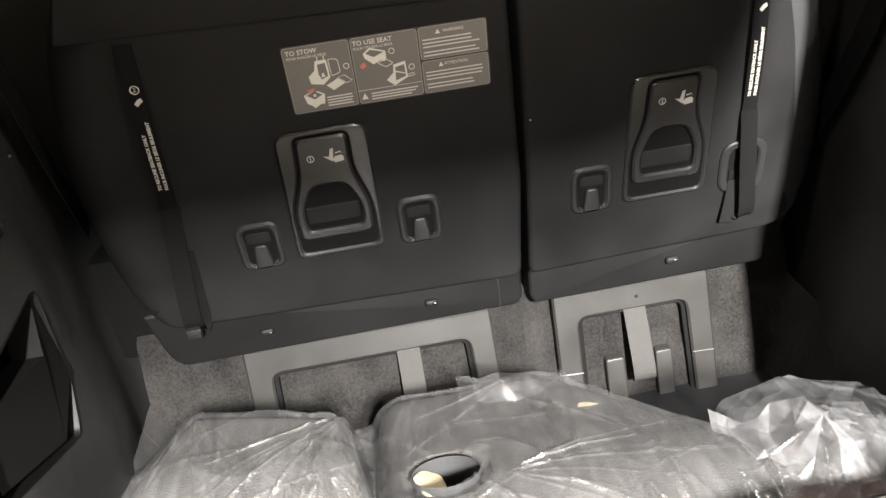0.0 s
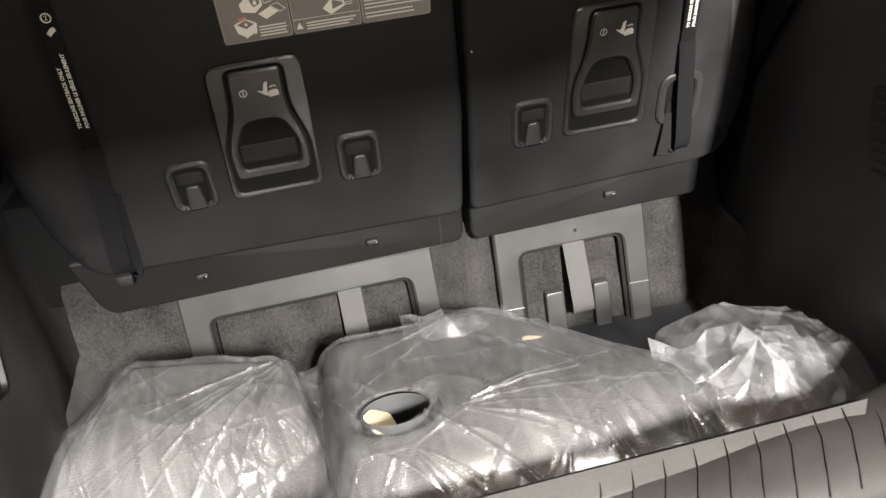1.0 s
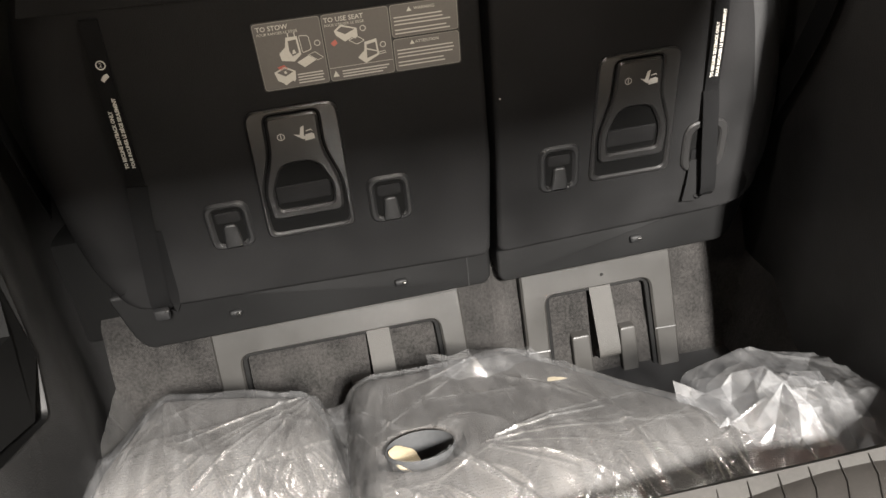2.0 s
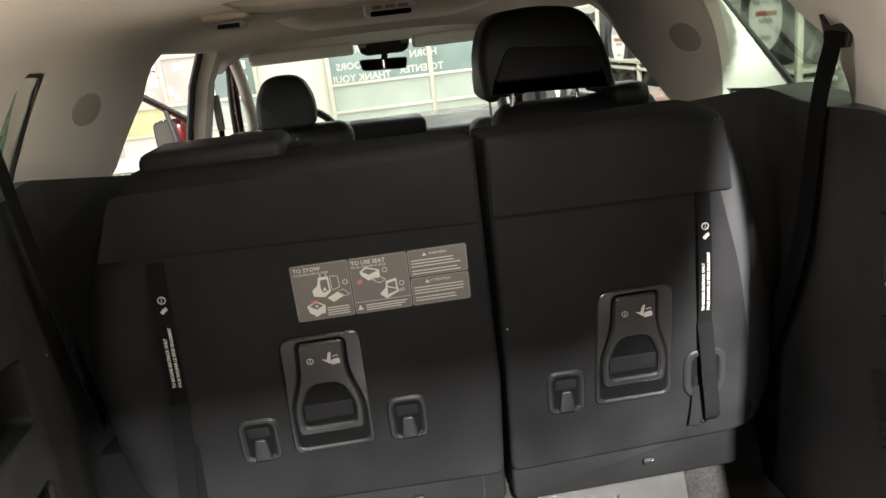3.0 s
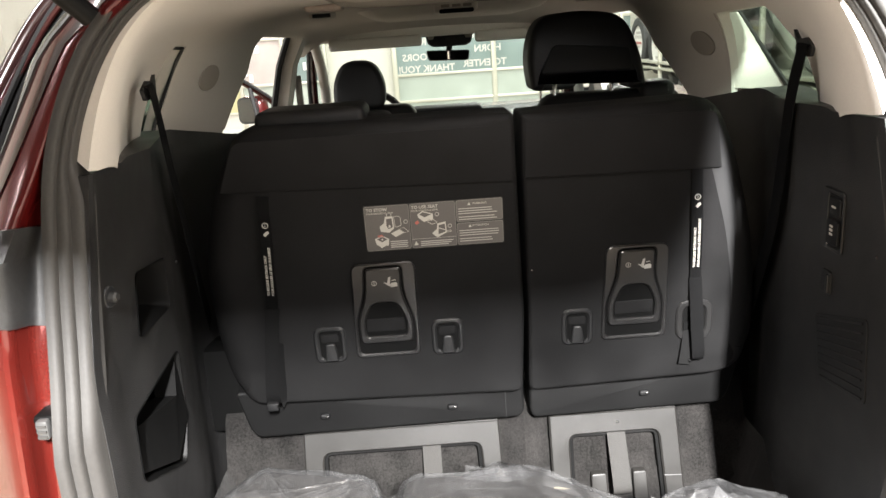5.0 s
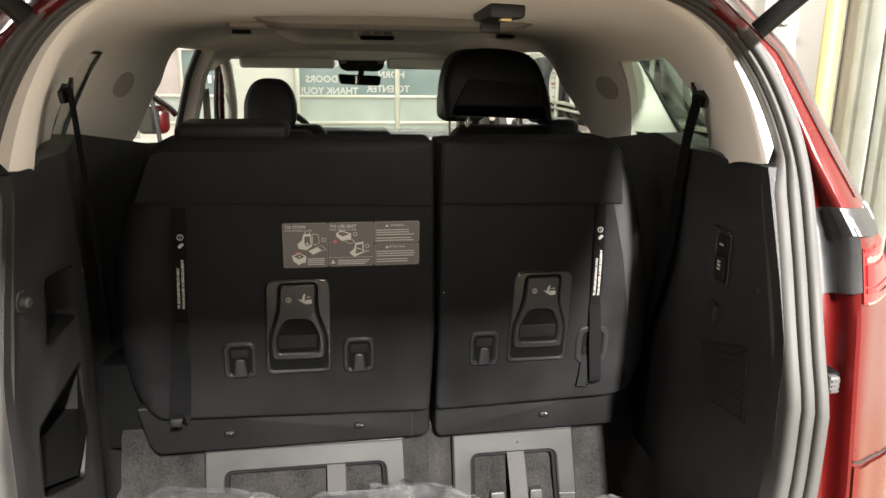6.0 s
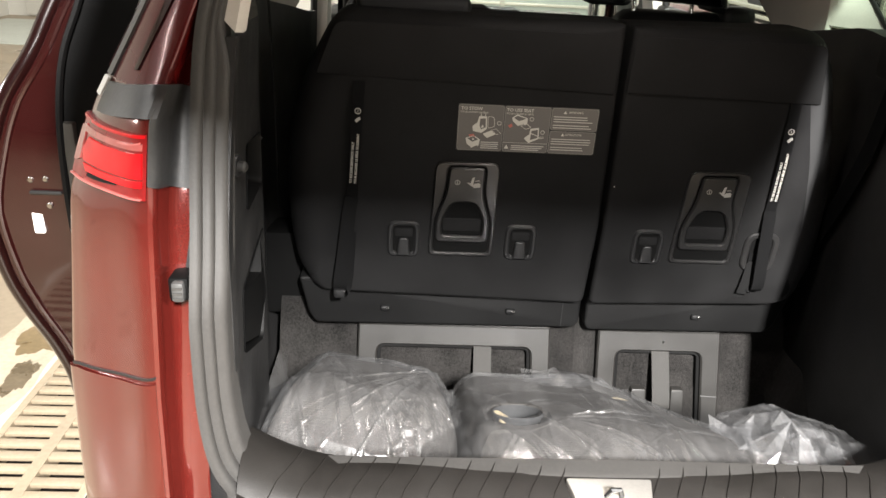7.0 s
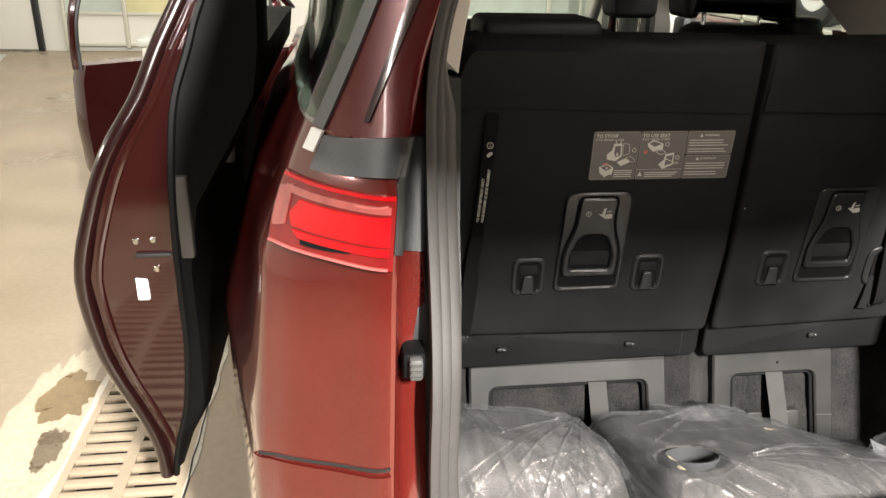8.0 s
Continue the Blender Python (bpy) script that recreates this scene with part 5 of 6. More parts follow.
drawn([(-.1800, 1.1570), (-.1775, 1.1570), (-.1760, 1.1520), (-.1815, 1.1510)], PRINT, .0024)
outlined(rpoly([(-.1690, 1.1765), (-.1550, 1.1745), (-.1535, 1.1540), (-.1675, 1.1500)], .004))
drawn([(-.177, 1.138), (-.1598, 1.146), (-.150, 1.138), (-.1677, 1.1295)])
outlined([(-.1600, 1.1470), (-.1495, 1.1500), (-.1390, 1.1400), (-.1480, 1.1370)])
for x in (-.1835, -.1745):
    drawn(rect(x, x + .0012, 1.176, 1.182, .0003, 2))
drawn([(-.212, 1.1277), (-.196, 1.1347), (-.182, 1.126), (-.1835, 1.114), (-.186, 1.1105), (-.188, 1.1125), (-.196, 1.1085), (-.199, 1.1065), (-.2015, 1.110), (-.209, 1.115)])
drawn([(-.2085, 1.1272), (-.1960, 1.1318), (-.1855, 1.1258), (-.1970, 1.1200)], STICKER, .0021)
drawn([(-.1985, 1.1270), (-.1955, 1.1285), (-.1940, 1.1245), (-.1975, 1.1240)], PRINT, .0024)
# use: folded seat and unfolded seat
drawn([(-.1188, 1.175), (-.1086, 1.1827), (-.0865, 1.175), (-.0865, 1.1645), (-.090, 1.1600), (-.094, 1.163), (-.1055, 1.158), (-.1166, 1.168)])
drawn([(-.1150, 1.1750), (-.1078, 1.1800), (-.0895, 1.1742), (-.1040, 1.1685)], STICKER, .0021)
outlined(rpoly([(-.1010, 1.1590), (-.0880, 1.1640), (-.0770, 1.1560), (-.0890, 1.1510)], .003))
drawn([(-.0785, 1.153), (-.061, 1.156), (-.0595, 1.132), (-.080, 1.122), (-.0903, 1.1316), (-.087, 1.1350), (-.080, 1.141)])
drawn([(-.0760, 1.1490), (-.0630, 1.1515), (-.0620, 1.1340), (-.0775, 1.1290)], STICKER, .0021)
drawn([(-.0765, 1.1440), (-.0620, 1.1385), (-.0620, 1.1370), (-.0765, 1.1420)], PRINT, .0024)
outlined([(-.0590, 1.1360), (-.0500, 1.1370), (-.0490, 1.1330), (-.0590, 1.1320)])
bar(-.133, -.0405, 1.1215, .0006)
part("red_arrow", plate(bmesh.new(), [(-.206, 1.135), (-.196, 1.137), (-.192, 1.131), (-.203, 1.130)], S, .0012, .0018), PRINT_RED, stk)
part("red_arrow", plate(bmesh.new(), [(-.126, 1.158), (-.119, 1.163), (-.116, 1.157), (-.122, 1.153)], S, .0012, .0018), PRINT_RED, stk)
for x, z in ((-.1445, 1.162), (-.0780, 1.1735), (-.0525, 1.1460)):
    part("ring_mark", rim(bmesh.new(), [(x + .0045 * math.cos(a), z + .0045 * math.sin(a)) for a in np.linspace(0, 2 * math.pi, 13)[:-1]],
                          [(x + .0033 * math.cos(a), z + .0033 * math.sin(a)) for a in np.linspace(0, 2 * math.pi, 13)[:-1]], S, .0012, .0018, .0002), PRINT_GREY, stk)
part("speck", cyl(bmesh.new(), S(.118, 1.031, -.001), (0, -1, 0), .0014, .002, 8), PRINT, seat_r)

# pull straps
def upper_strap(top, low, parent):
    a, b = Vector(top), Vector(low)
    path = [S(*a.lerp(b, k / 8), .004 + .006 * math.sin(math.pi * k / 8)) for k in range(9)]
    st = part("pull_strap", ribbon(bmesh.new(), path, (1, 0, 0), .0245, .002), WEBBING, parent, "black webbing pull strap with white print")
    d = (b - a).normalized()
    n = Vector((-d.y, d.x))
    L = (b - a).length
    def fn(s, w, _):
        p = a + d * s + n * w
        return S(p.x, p.y, .0060 + .006 * math.sin(math.pi * min(1, max(0, s / L))))
    for seg, wv in (("TO RECLINE SEATBACK ONLY", -.0042), ("POUR INCLINER LE SIÈGE SEULEMENT", .0052)):
        letters("strap_print", seg, .0068 if wv < 0 else .0066, lambda u, v, wv=wv: fn(.219 - u, wv - v, 0), PRINT, st, "LEFT", bold=.00025)
    c = .060
    part("ring_mark", rim(bmesh.new(), [fn(c + .0065 * math.sin(q), .001 + .0065 * math.cos(q), 0).to_tuple()[::2] for q in np.linspace(0, 2 * math.pi, 17)[:-1]],
                          [fn(c + .0052 * math.sin(q), .001 + .0052 * math.cos(q), 0).to_tuple()[::2] for q in np.linspace(0, 2 * math.pi, 17)[:-1]], lambda u, v, dd: S(u, v, .0100 + dd), -.001, .0008, .0002), PRINT, st)
    letters("numeral", "2", .0085, lambda u, v: fn(c - v, .001 + u, 0), PRINT, st)
    part("hand_mark", plate(bmesh.new(), [fn(c + q, w, 0).to_tuple()[::2] for q, w in ((.012, .006), (.014, .001), (.020, -.004), (.024, 0), (.020, .004), (.017, .008))], lambda u, v, dd: S(u, v, .0108 + dd), -.001, .0006), PRINT_GREY, st)
    return st


sl = upper_strap((-.432, 1.237), (-.448, .985), seat_l)
loop = smooth_path([S(-.448, .985, .005), S(-.454, .95, .010), S(-.463, .87, .018), S(-.473, .79, .022), S(-.474, .760, .018), S(-.470, .752, .010), S(-.464, .760, .005), S(-.458, .82, .004), S(-.452, .90, .004)], 4)
part("strap_loop", ribbon(bmesh.new(), loop, (1, .35, 0), .031, .002), WEBBING, sl, "hanging strap loop")
part("strap_end", box(bmesh.new(), -.487, -.462, 1.386, 1.400, .748, .768, bevel=.004), BLACK_VINYL, sl)
# small block in place of the glint on the strap end
part("end_glint", box(bmesh.new(), -.468, -.460, 1.383, 1.390, .763, .769, bevel=.0025), SATIN_RIM, sl)
sr = upper_strap((.464, 1.232), (.474, .985), seat_r)
loop = smooth_path([S(.474, .988, .004), S(.476, .95, .010), S(.479, .88, .018), S(.484, .82, .022), S(.486, .798, .020)], 4)
part("strap_loop", ribbon(bmesh.new(), loop, (1, 0, 0), .028, .003), WEBBING, sr, "hanging strap loop")
part("strap_fold", ribbon(bmesh.new(), smooth_path([S(.486, .799, .020), S(.484, .790, .014), S(.476, .796, .007), S(.470, .84, .003), S(.468, .88, .001)], 4), (1, 0, 0), .026, .003), WEBBING, sr)
part("strap_tail", ribbon(bmesh.new(), [S(.468, .86, .004), S(.463, .81, .008), S(.459, .778, .009)], (1, 0, 0), .028, .004), STRIP_BLACK, sr)
ring = part("strap_ring", rim(bmesh.new(), rect(.437, .518, .835, .933, .030), rect(.452, .503, .848, .921, .020), S, -.015, .006, .003), SATIN_RIM, seat_r, "satin black strap guide ring")
# ring opening filled with black for its shade
part("ring_well_shade", plate(bmesh.new(), rect(.446, .509, .842, .927, .024), S, -.002, .001), BLACK_GAP, ring)

# legs, floor straps and tabs
def LEG(x, z, d=0.0):
    return Vector((x, 1.500 - .33 * (.632 - z) - d, z))


def leg_set(x0, x1, sx, parent, seam):
    w = .047
    outer = rpoly([(x0 - .002, .352), (x1 + .006, .352), (x1, .632), (x0, .632)], [.004, .004, .006, .006], 5)
    inner = rpoly([(x0 + w - .004, .330), (x1 - w + .008, .330), (x1 - w, .582), (x0 + w, .582)], [.002, .002, .020, .020], 5)
    leg = part("leg_frame", rim(bmesh.new(), outer, [(u, max(v, .358)) for u, v in inner], LEG, -.018, .014, .004), GREY_FRAME, parent, "grey painted folding leg frame")
    leg.data.set_sharp_from_angle(angle=radians(18))
    # black rim set just inside the leg opening
    lin = [(u, max(v, .359)) for u, v in inner]
    part("frame_inner_rim", rim(bmesh.new(), lin, [(u, max(v, .360)) for u, v in inset(lin, .009)], LEG, -.03, .004, .001), BLACK_GAP, leg, "black inner edge of the frame")
    part("frame_lip", tube(bmesh.new(), [LEG(x0 + .004, .628, .008), LEG(x1 - .004, .628, .008)], .004, 6), GREY_FRAME, leg)
    for sxn in seam:
        part("leg_seam", tube(bmesh.new(), [LEG(sxn, .478, .0142), LEG(sxn + w - .004, .476, .0142)], .0016, 5), BLACK_RUBBER, leg)
    path = smooth_path([LEG(sx, .60, -.004), LEG(sx, .578, .004), LEG(sx, .53, .018), LEG(sx, .485, .030), LEG(sx, .462, .033), LEG(sx, .452, .028), LEG(sx, .450, .016), LEG(sx, .456, .008)], 4)
    part("floor_strap", ribbon(bmesh.new(), path, (1, 0, 0), .044, .003), GREY_STRAP, parent, "light grey webbing floor strap")
    for o, hw in ((-.049, .019), (.050, .017)):
        part("floor_tab", plate(bmesh.new(), rect(sx + o - hw, sx + o + hw, .38, .488, .007), LEG, -.012, .008, .003), GREY_FRAME, parent, "pale grey floor tab")


leg_set(-.437, .036, -.130, seat_l, [])
leg_set(.157, .467, .318, seat_r, [.158, .424])
part("leg_screw", cyl(bmesh.new(), LEG(.322, .605, .011), (0, -1, .3), .0035, .003, 10), CHROME, seat_r)
# folded head restraint on the wide seat
hr = part("folded_head_restraint", box(bmesh.new(), -.445, -.212, 1.44, 1.60, 1.352, 1.402, bevel=.018, seg=4), BLACK_VINYL, seat_l, "black leather head restraint folded flat")
part("restraint_wing", box(bmesh.new(), -.26, -.16, 1.50, 1.60, 1.345, 1.378, bevel=.02, seg=3), BLACK_VINYL, hr)

# ---- second-row and front seats ----
def front_seat(name, cx, y, top, w, lab, head, posts, group):
    t = thing(name, (cx, y + .1, .42), lab, "car seat", group)
    part("seat_back", box(bmesh.new(), cx - w / 2, cx + w / 2, y, y + .16, .55, top, bevel=.055, seg=4), BLACK_VINYL, t)
    part("seat_cushion", box(bmesh.new(), cx - w / 2, cx + w / 2, y + .10, y + .62, .44, .66, bevel=.05, seg=3), BLACK_VINYL, t)
    hx0, hx1, hz0, hz1, hd = head
    poly = rpoly([(hx0, hz0), (hx1, hz0), (hx1 + .008, hz0 + .10), (hx1 - .035, hz1), (hx0 + .045, hz1 + .005), (hx0, hz0 + .11)], [.035, .035, .06, .06, .06, .06], 6)
    tall = top > 1.3
    if tall:
        poly = rpoly([(hx0 + .012, hz0), (hx0 + .048, hz0), (hx0 + .056, hz0 + .046), (hx1 - .050, hz0 + .042), (hx1 - .044, hz0 - .010), (hx1 + .004, hz0 - .010), (hx1 - .008, hz0 + .085), (hx1 - .052, hz1 - .014), (hx0 + .17, hz1 + .005), (hx0 + .036, hz1 - .004), (hx0, hz0 + .10)], [.02, .014, .012, .012, .012, .02, .05, .05, .08, .05, .05], 6)
    r = part("head_restraint", plate(bmesh.new(), poly, lambda u, v, d: (u, y + .06 - d + .15 * (v - hz0), v), -hd / 2, hd / 2, .022, 5), BLACK_VINYL, t, "padded black head restraint")
    if posts:
        if tall:
            # back cover that leans out towards its lower edge
            back = lambda u, v, d: (u, y + .06 - d + .15 * (v - hz0) - .30 * (hz0 + .125 - v), v)
            part("restraint_cover", plate(bmesh.new(), rpoly([(hx0 + .036, hz0 + .050), (hx1 - .044, hz0 + .046), (hx1 - .046, hz0 + .104), (hx0 + .076, hz0 + .124)], [.006, .006, .014, .018]), back, hd / 2 - .02, hd / 2 + .002, .003), BLACK_PLASTIC, r, "flat dark back cover")
            part("cover_edge", tube(bmesh.new(), [back(hx0 + .040, hz0 + .050, hd / 2 + .002), back(hx1 - .048, hz0 + .046, hd / 2 + .002)], .004, 6), BLACK_VINYL, r)
        for px in posts:
            part("chrome_post", tube(bmesh.new(), [(px, y + .05, top - .05), (px, y + .06, hz0 + (.06 if tall else .05))], .006, 10), CHROME, t, "chrome head restraint post")
    return t


front_seat("second_row_seat", .45, 2.00, 1.345, .42, "black leather second-row seat with a tall head restraint", (.206, .540, 1.360, 1.568, .12), (.290, .454), "second-row seats")
front_seat("second_row_seat", -.37, 2.00, 1.24, .46, "black leather second-row seat", (-.50, -.25, 1.245, 1.27, .1), (), "second-row seats")
part("restraint_wing", box(bmesh.new(), .527, .627, 2.0, 2.10, 1.30, 1.368, bevel=.025, seg=3), BLACK_VINYL, bpy.data.objects["second_row_seat"])
front_seat("driver_seat", -.36, 2.92, 1.27, .48, "black leather driver's seat", (-.452, -.248, 1.262, 1.450, .12), (-.40, -.30), "front seats")
front_seat("front_seat", .49, 2.92, 1.22, .36, "black leather front passenger seat", (.345, .53, 1.285, 1.43, .12), (.39, .48), "front seats")

# ---- mats in plastic on the cargo floor ----
def hump(x, a, b, k):
    return 1 / (1 + math.exp(-(x - a) / k)) * 1 / (1 + math.exp((x - b) / k))


def left_mat(x, y):
    base = .640 + .22 * (1.33 - y) - 3.5 * max(0.0, 1.16 - y) ** 2 - .10 * (x + .42)
    edge = hump(x, max(-.598, -.512 - .27 * (1.33 - y)), min(-.205, -.238 + .19 * (1.25 - y)), .006) * hump(y, .850, 1.335 - .22 * (x + .50), .006)
    return .375 + (base - .12 * (x + .40) ** 2 + .006 * noise.noise((x * 7, y * 7, 3)) - .375) * edge


def right_mat(x, y, hole=True):
    base = .600 + .30 * (1.33 - y) - 2.9 * max(0.0, 1.035 - y) ** 2
    fall = .20 * max(0.0, x - .08)
    far = 1.335 - 1.05 * max(0.0, x - .10)
    edge = hump(x, -.215, .47, .012) * hump(y, .850, far, .008)
    cup = math.exp(-(((x + .105) / .053) ** 2 + ((y - 1.06) / .044) ** 2) ** 4) * .12
    return .375 + (base - fall + .006 * noise.noise((x * 8, y * 8, 9)) - .375) * edge - (cup * edge if hole else 0)


def mat_thing(name, fn, x0, x1, label):
    t = thing(name, ((x0 + x1) / 2, 1.1, .375), label, "floor mat", "mats in plastic")
    xs, yy = np.linspace(x0, x1, 76), np.linspace(.866, 1.40, 72)
    bm = sheet(lambda x, y: (x, y, fn(x, y)), xs, yy)
    bmesh.ops.delete(bm, geom=[f for f in bm.faces if max(v.co.z for v in f.verts) < .385], context="FACES")
    part("mat_body", bm, MAT_CARPET, t)
    return t


mat_thing("folded_floor_mat", left_mat, -.618, -.215, "folded grey carpet mat wrapped in clear plastic")
mr = mat_thing("rolled_floor_mat", right_mat, -.225, .50, "rolled grey carpet mat with a core hole in clear plastic")
bm = bmesh.new()
loft(bm, [[(-.105 + r * math.cos(a), 1.060 + .8 * r * math.sin(a), .6845 - .3 * (.8 * r * math.sin(a)) - dz) for a in np.linspace(0, 2 * math.pi, 33)[:-1]] for r, dz in ((.0500, .006), (.0492, .001), (.0478, .0), (.0468, .003), (.042, .05), (.037, .10))], cap=(False, True))
part("core_hole", bm, CORE_GREY, mr, "grey funnel of the rolled mat's core")
part("foam_scrap", plate(bmesh.new(), rpoly([(-.152, 1.060), (-.138, 1.030), (-.112, 1.022), (-.104, 1.052), (-.112, 1.092), (-.138, 1.088)], .008), lambda u, v, d: (u, v, .681 - .3 * (v - 1.06) + d - .75 * (u + .15)), -.004, .004, .002), CREAM_FOAM, mr, "cream foam scrap")
part("foam_scrap", plate(bmesh.new(), rpoly([(.085, 1.175), (.172, 1.195), (.150, 1.225), (.110, 1.255)], .008), lambda u, v, d: (u, v, .6315 - .3 * (v - 1.2) - .2 * (u - .08) + d), -.004, .006, .002), CREAM_FOAM, mr, "cream foam scrap")


def film_z(x, y):
    z = max(left_mat(x, y), right_mat(x, y, False), .44)
    # sag between the mats
    bridge = .625 + .28 * (1.10 - y) - .35 * abs(x + .215)
    if -.27 < x < -.16:
        z = max(z, bridge * hump(y, .875, 1.335, .01))
    # slack film between the folded mat and the trim
    if x < -.48 and .90 < y < 1.29:
        z = max(z, .60 + .22 * (1.29 - y) - 2.2 * max(0.0, 1.12 - y) ** 2 - .5 * max(0.0, -.53 - x))
    ridge_y = 1.09 - .22 * (x + .05)
    if -.05 < x < .40:
        z = max(z, .672 - .10 * x - .8 * abs(y - ridge_y))
    if x > .33 and y < 1.14:
        z = max(z, .70 - .35 * abs(y - 1.0) - .30 * abs(x - .42))
    return z


def creases():
    rc = random.Random(21)
    out = []
    fans = [((-.245, 1.262), 205, 300, 16, (.2, .46)), ((-.107, .992), 235, 320, 8, (.06, .16)), ((-.03, 1.03), -40, 30, 8, (.2, .5)), ((.03, 1.30), 200, 340, 8, (.08, .34)), ((-.49, 1.31), 255, 320, 9, (.15, .45)), ((-.21, 1.05), 60, 300, 9, (.05, .2)), ((.40, 1.01), 0, 360, 12, (.05, .2)), ((-.205, 1.17), 252, 292, 12, (.10, .26)), ((.15, .985), 240, 300, 9, (.05, .11)), ((.28, .985), 240, 300, 9, (.05, .11))]
    for (cx, cy), a0, a1, n, (l0, l1) in fans:
        for _ in range(n):
            a, ln = radians(rc.uniform(a0, a1)), rc.uniform(l0, l1)
            o = rc.uniform(0, .04)
            out.append((cx + o * math.cos(a), cy + o * math.sin(a), cx + ln * math.cos(a), cy + ln * math.sin(a), .0010 + .0034 * rc.random() ** 2, rc.uniform(.0016, .0028)))
    return out


CREASES = np.array(creases())


def crease_height(x, y):
    ax, ay, bx, by, h, w = CREASES.T
    dx, dy = bx - ax, by - ay
    t = np.clip(((x - ax) * dx + (y - ay) * dy) / (dx * dx + dy * dy), 0, 1)
    d2 = (x - ax - t * dx) ** 2 + (y - ay - t * dy) ** 2
    return float(np.max(h * (1 - .5 * t) * np.exp(-d2 / (w * w))))


def film_sheet():
    xs, yy = np.linspace(-.618, .555, 640), np.linspace(.858, 1.385, 330)
    rows = np.array([[film_z(x, y) for x in xs] for y in yy])
    for k in range(16):
        pad = np.pad(rows, 1, mode="edge")
        four = (pad[:-2, 1:-1], pad[2:, 1:-1], pad[1:-1, :-2], pad[1:-1, 2:])
        rows = np.maximum.reduce((rows, *four)) if k < 7 else (sum(four) + 4 * rows) / 8
    cover = np.array([[max(left_mat(x, y), right_mat(x, y, False)) for x in xs] for y in yy])
    for _ in range(2):
        pad = np.pad(cover, 1, mode="edge")
        cover = np.maximum.reduce((cover, pad[:-2, 1:-1], pad[2:, 1:-1], pad[1:-1, :-2], pad[1:-1, 2:]))
    rows = np.maximum(rows, cover)
    front = int(np.searchsorted(yy, .888))
    for j in range(front):
        rows[j] = rows[front] - .35 * (yy[front] - yy[j])
    bm = bmesh.new()
    g = []
    for j, y in enumerate(yy):
        r = []
        for i, x in enumerate(xs):
            w = (1 - abs(noise.noise((x * 5 + 4 * y, y * 3 - 3 * x, 3.3)))) ** 14 * .004
            # crisp folds between flat facets
            for f, turn, tall, sharp in ((3.0, .5, .0050, .035), (6.5, -.7, .0012, .04)):
                u, v = x + turn * y, .55 * y - .25 * turn * x
                d, _ = noise.voronoi((u * f, v * f, .3 * f))
                w += tall * max(0.0, 1 - (d[1] - d[0]) / sharp) - .15 * tall * d[0]
            cr = noise.fractal((x * 16, y * 16, 8.0), 1.0, 2.0, 3) * .004 * (max(0, x - .26) / .2) if x > .26 else 0
            # crinkled patch on the folded mat
            patch = math.exp(-((x + .305 - .3 * (y - 1.05)) / .075) ** 2 - ((y - 1.03) / .11) ** 2)
            d, _ = noise.voronoi((x * 46 + 12 * y, y * 22, 2.0))
            cr += (.0050 * max(0.0, 1 - (d[1] - d[0]) / .35) - .0015 * d[0]) * patch
            r.append(bm.verts.new((x, y, rows[j][i] + .004 + w + cr + crease_height(x, y))))
        g.append(r)
    for a, b in zip(g, g[1:]):
        for i in range(len(xs) - 1):
            if ((xs[i] + .105) / .049) ** 2 + ((a[i].co.y - 1.06) / .0392) ** 2 < 1:
                continue
            if max(v.co.z for v in (a[i], a[i + 1], b[i + 1], b[i])) > .50:
                bm.faces.new((a[i], a[i + 1], b[i + 1], b[i]))
    return bm


wrap = thing("plastic_wrap", (0, 1.1, .44), "crumpled clear plastic film wrapped over the mats", "plastic wrap")
part("film", film_sheet(), FILM, wrap, solid=False)
# loose crumpled end
bm = bmesh.new()
rw = random.Random(17)
pts = {}
NU, NV = 13, 9
for j in range(NV + 1):
    for i in range(NU + 1):
        u, v = i / NU, j / NV
        ridge = math.exp(-((u - .42 - .12 * (v - .5)) / .13) ** 2) * .085 + math.exp(-((u - .80) / .10) ** 2) * .045
        x = .295 + .25 * u + rw.uniform(-.009, .009)
        y = 1.11 - .235 * v - .03 * u + rw.uniform(-.009, .009)
        z = .636 - .02 * u + 1.15 * ridge * math.sin(math.pi * min(1, v * .9 + .12)) + rw.uniform(-.014, .014)
        pts[i, j] = bm.verts.new((x, y, z))
for j in range(NV):
    for i in range(NU):
        a, b, c, d = pts[i, j], pts[i + 1, j], pts[i + 1, j + 1], pts[i, j + 1]
        if (i + j) % 2:
            bm.faces.new((a, b, c))
            bm.faces.new((a, c, d))
        else:
            bm.faces.new((a, b, d))
            bm.faces.new((b, c, d))
fe = part("film_end", bm, FILM_WHITE, wrap, "crumpled loose end of the film")
for poly in fe.data.polygons:
    poly.use_smooth = False
bm = bmesh.new()
pts = {}
for j in range(5):
    for i in range(9):
        u, v = i / 8, j / 4
        pts[i, j] = bm.verts.new((-.06 + .19 * u + rw.uniform(-.006, .006), 1.345 - .14 * v - .03 * u, .60 + .045 * math.sin(math.pi * v) * math.exp(-((u - .45) / .4) ** 2) + rw.uniform(-.006, .006)))
for j in range(4):
    for i in range(8):
        bm.faces.new((pts[i, j], pts[i + 1, j], pts[i + 1, j + 1], pts[i, j + 1]))
part("film_fold", bm, FILM, wrap)

# ---- shop things ----
# overhead glass door with lettering seen from its back
gd = thing("overhead_door", (1.2, 11.9, 0), "pale aluminium overhead door with glazed panels and white lettering", "garage door")
X0, PW = -.52, 1.56
ROWS_Z = [(.12, .52), (.56, .93), (.97, 1.62), (1.66, 2.3), (2.34, 3.0)]
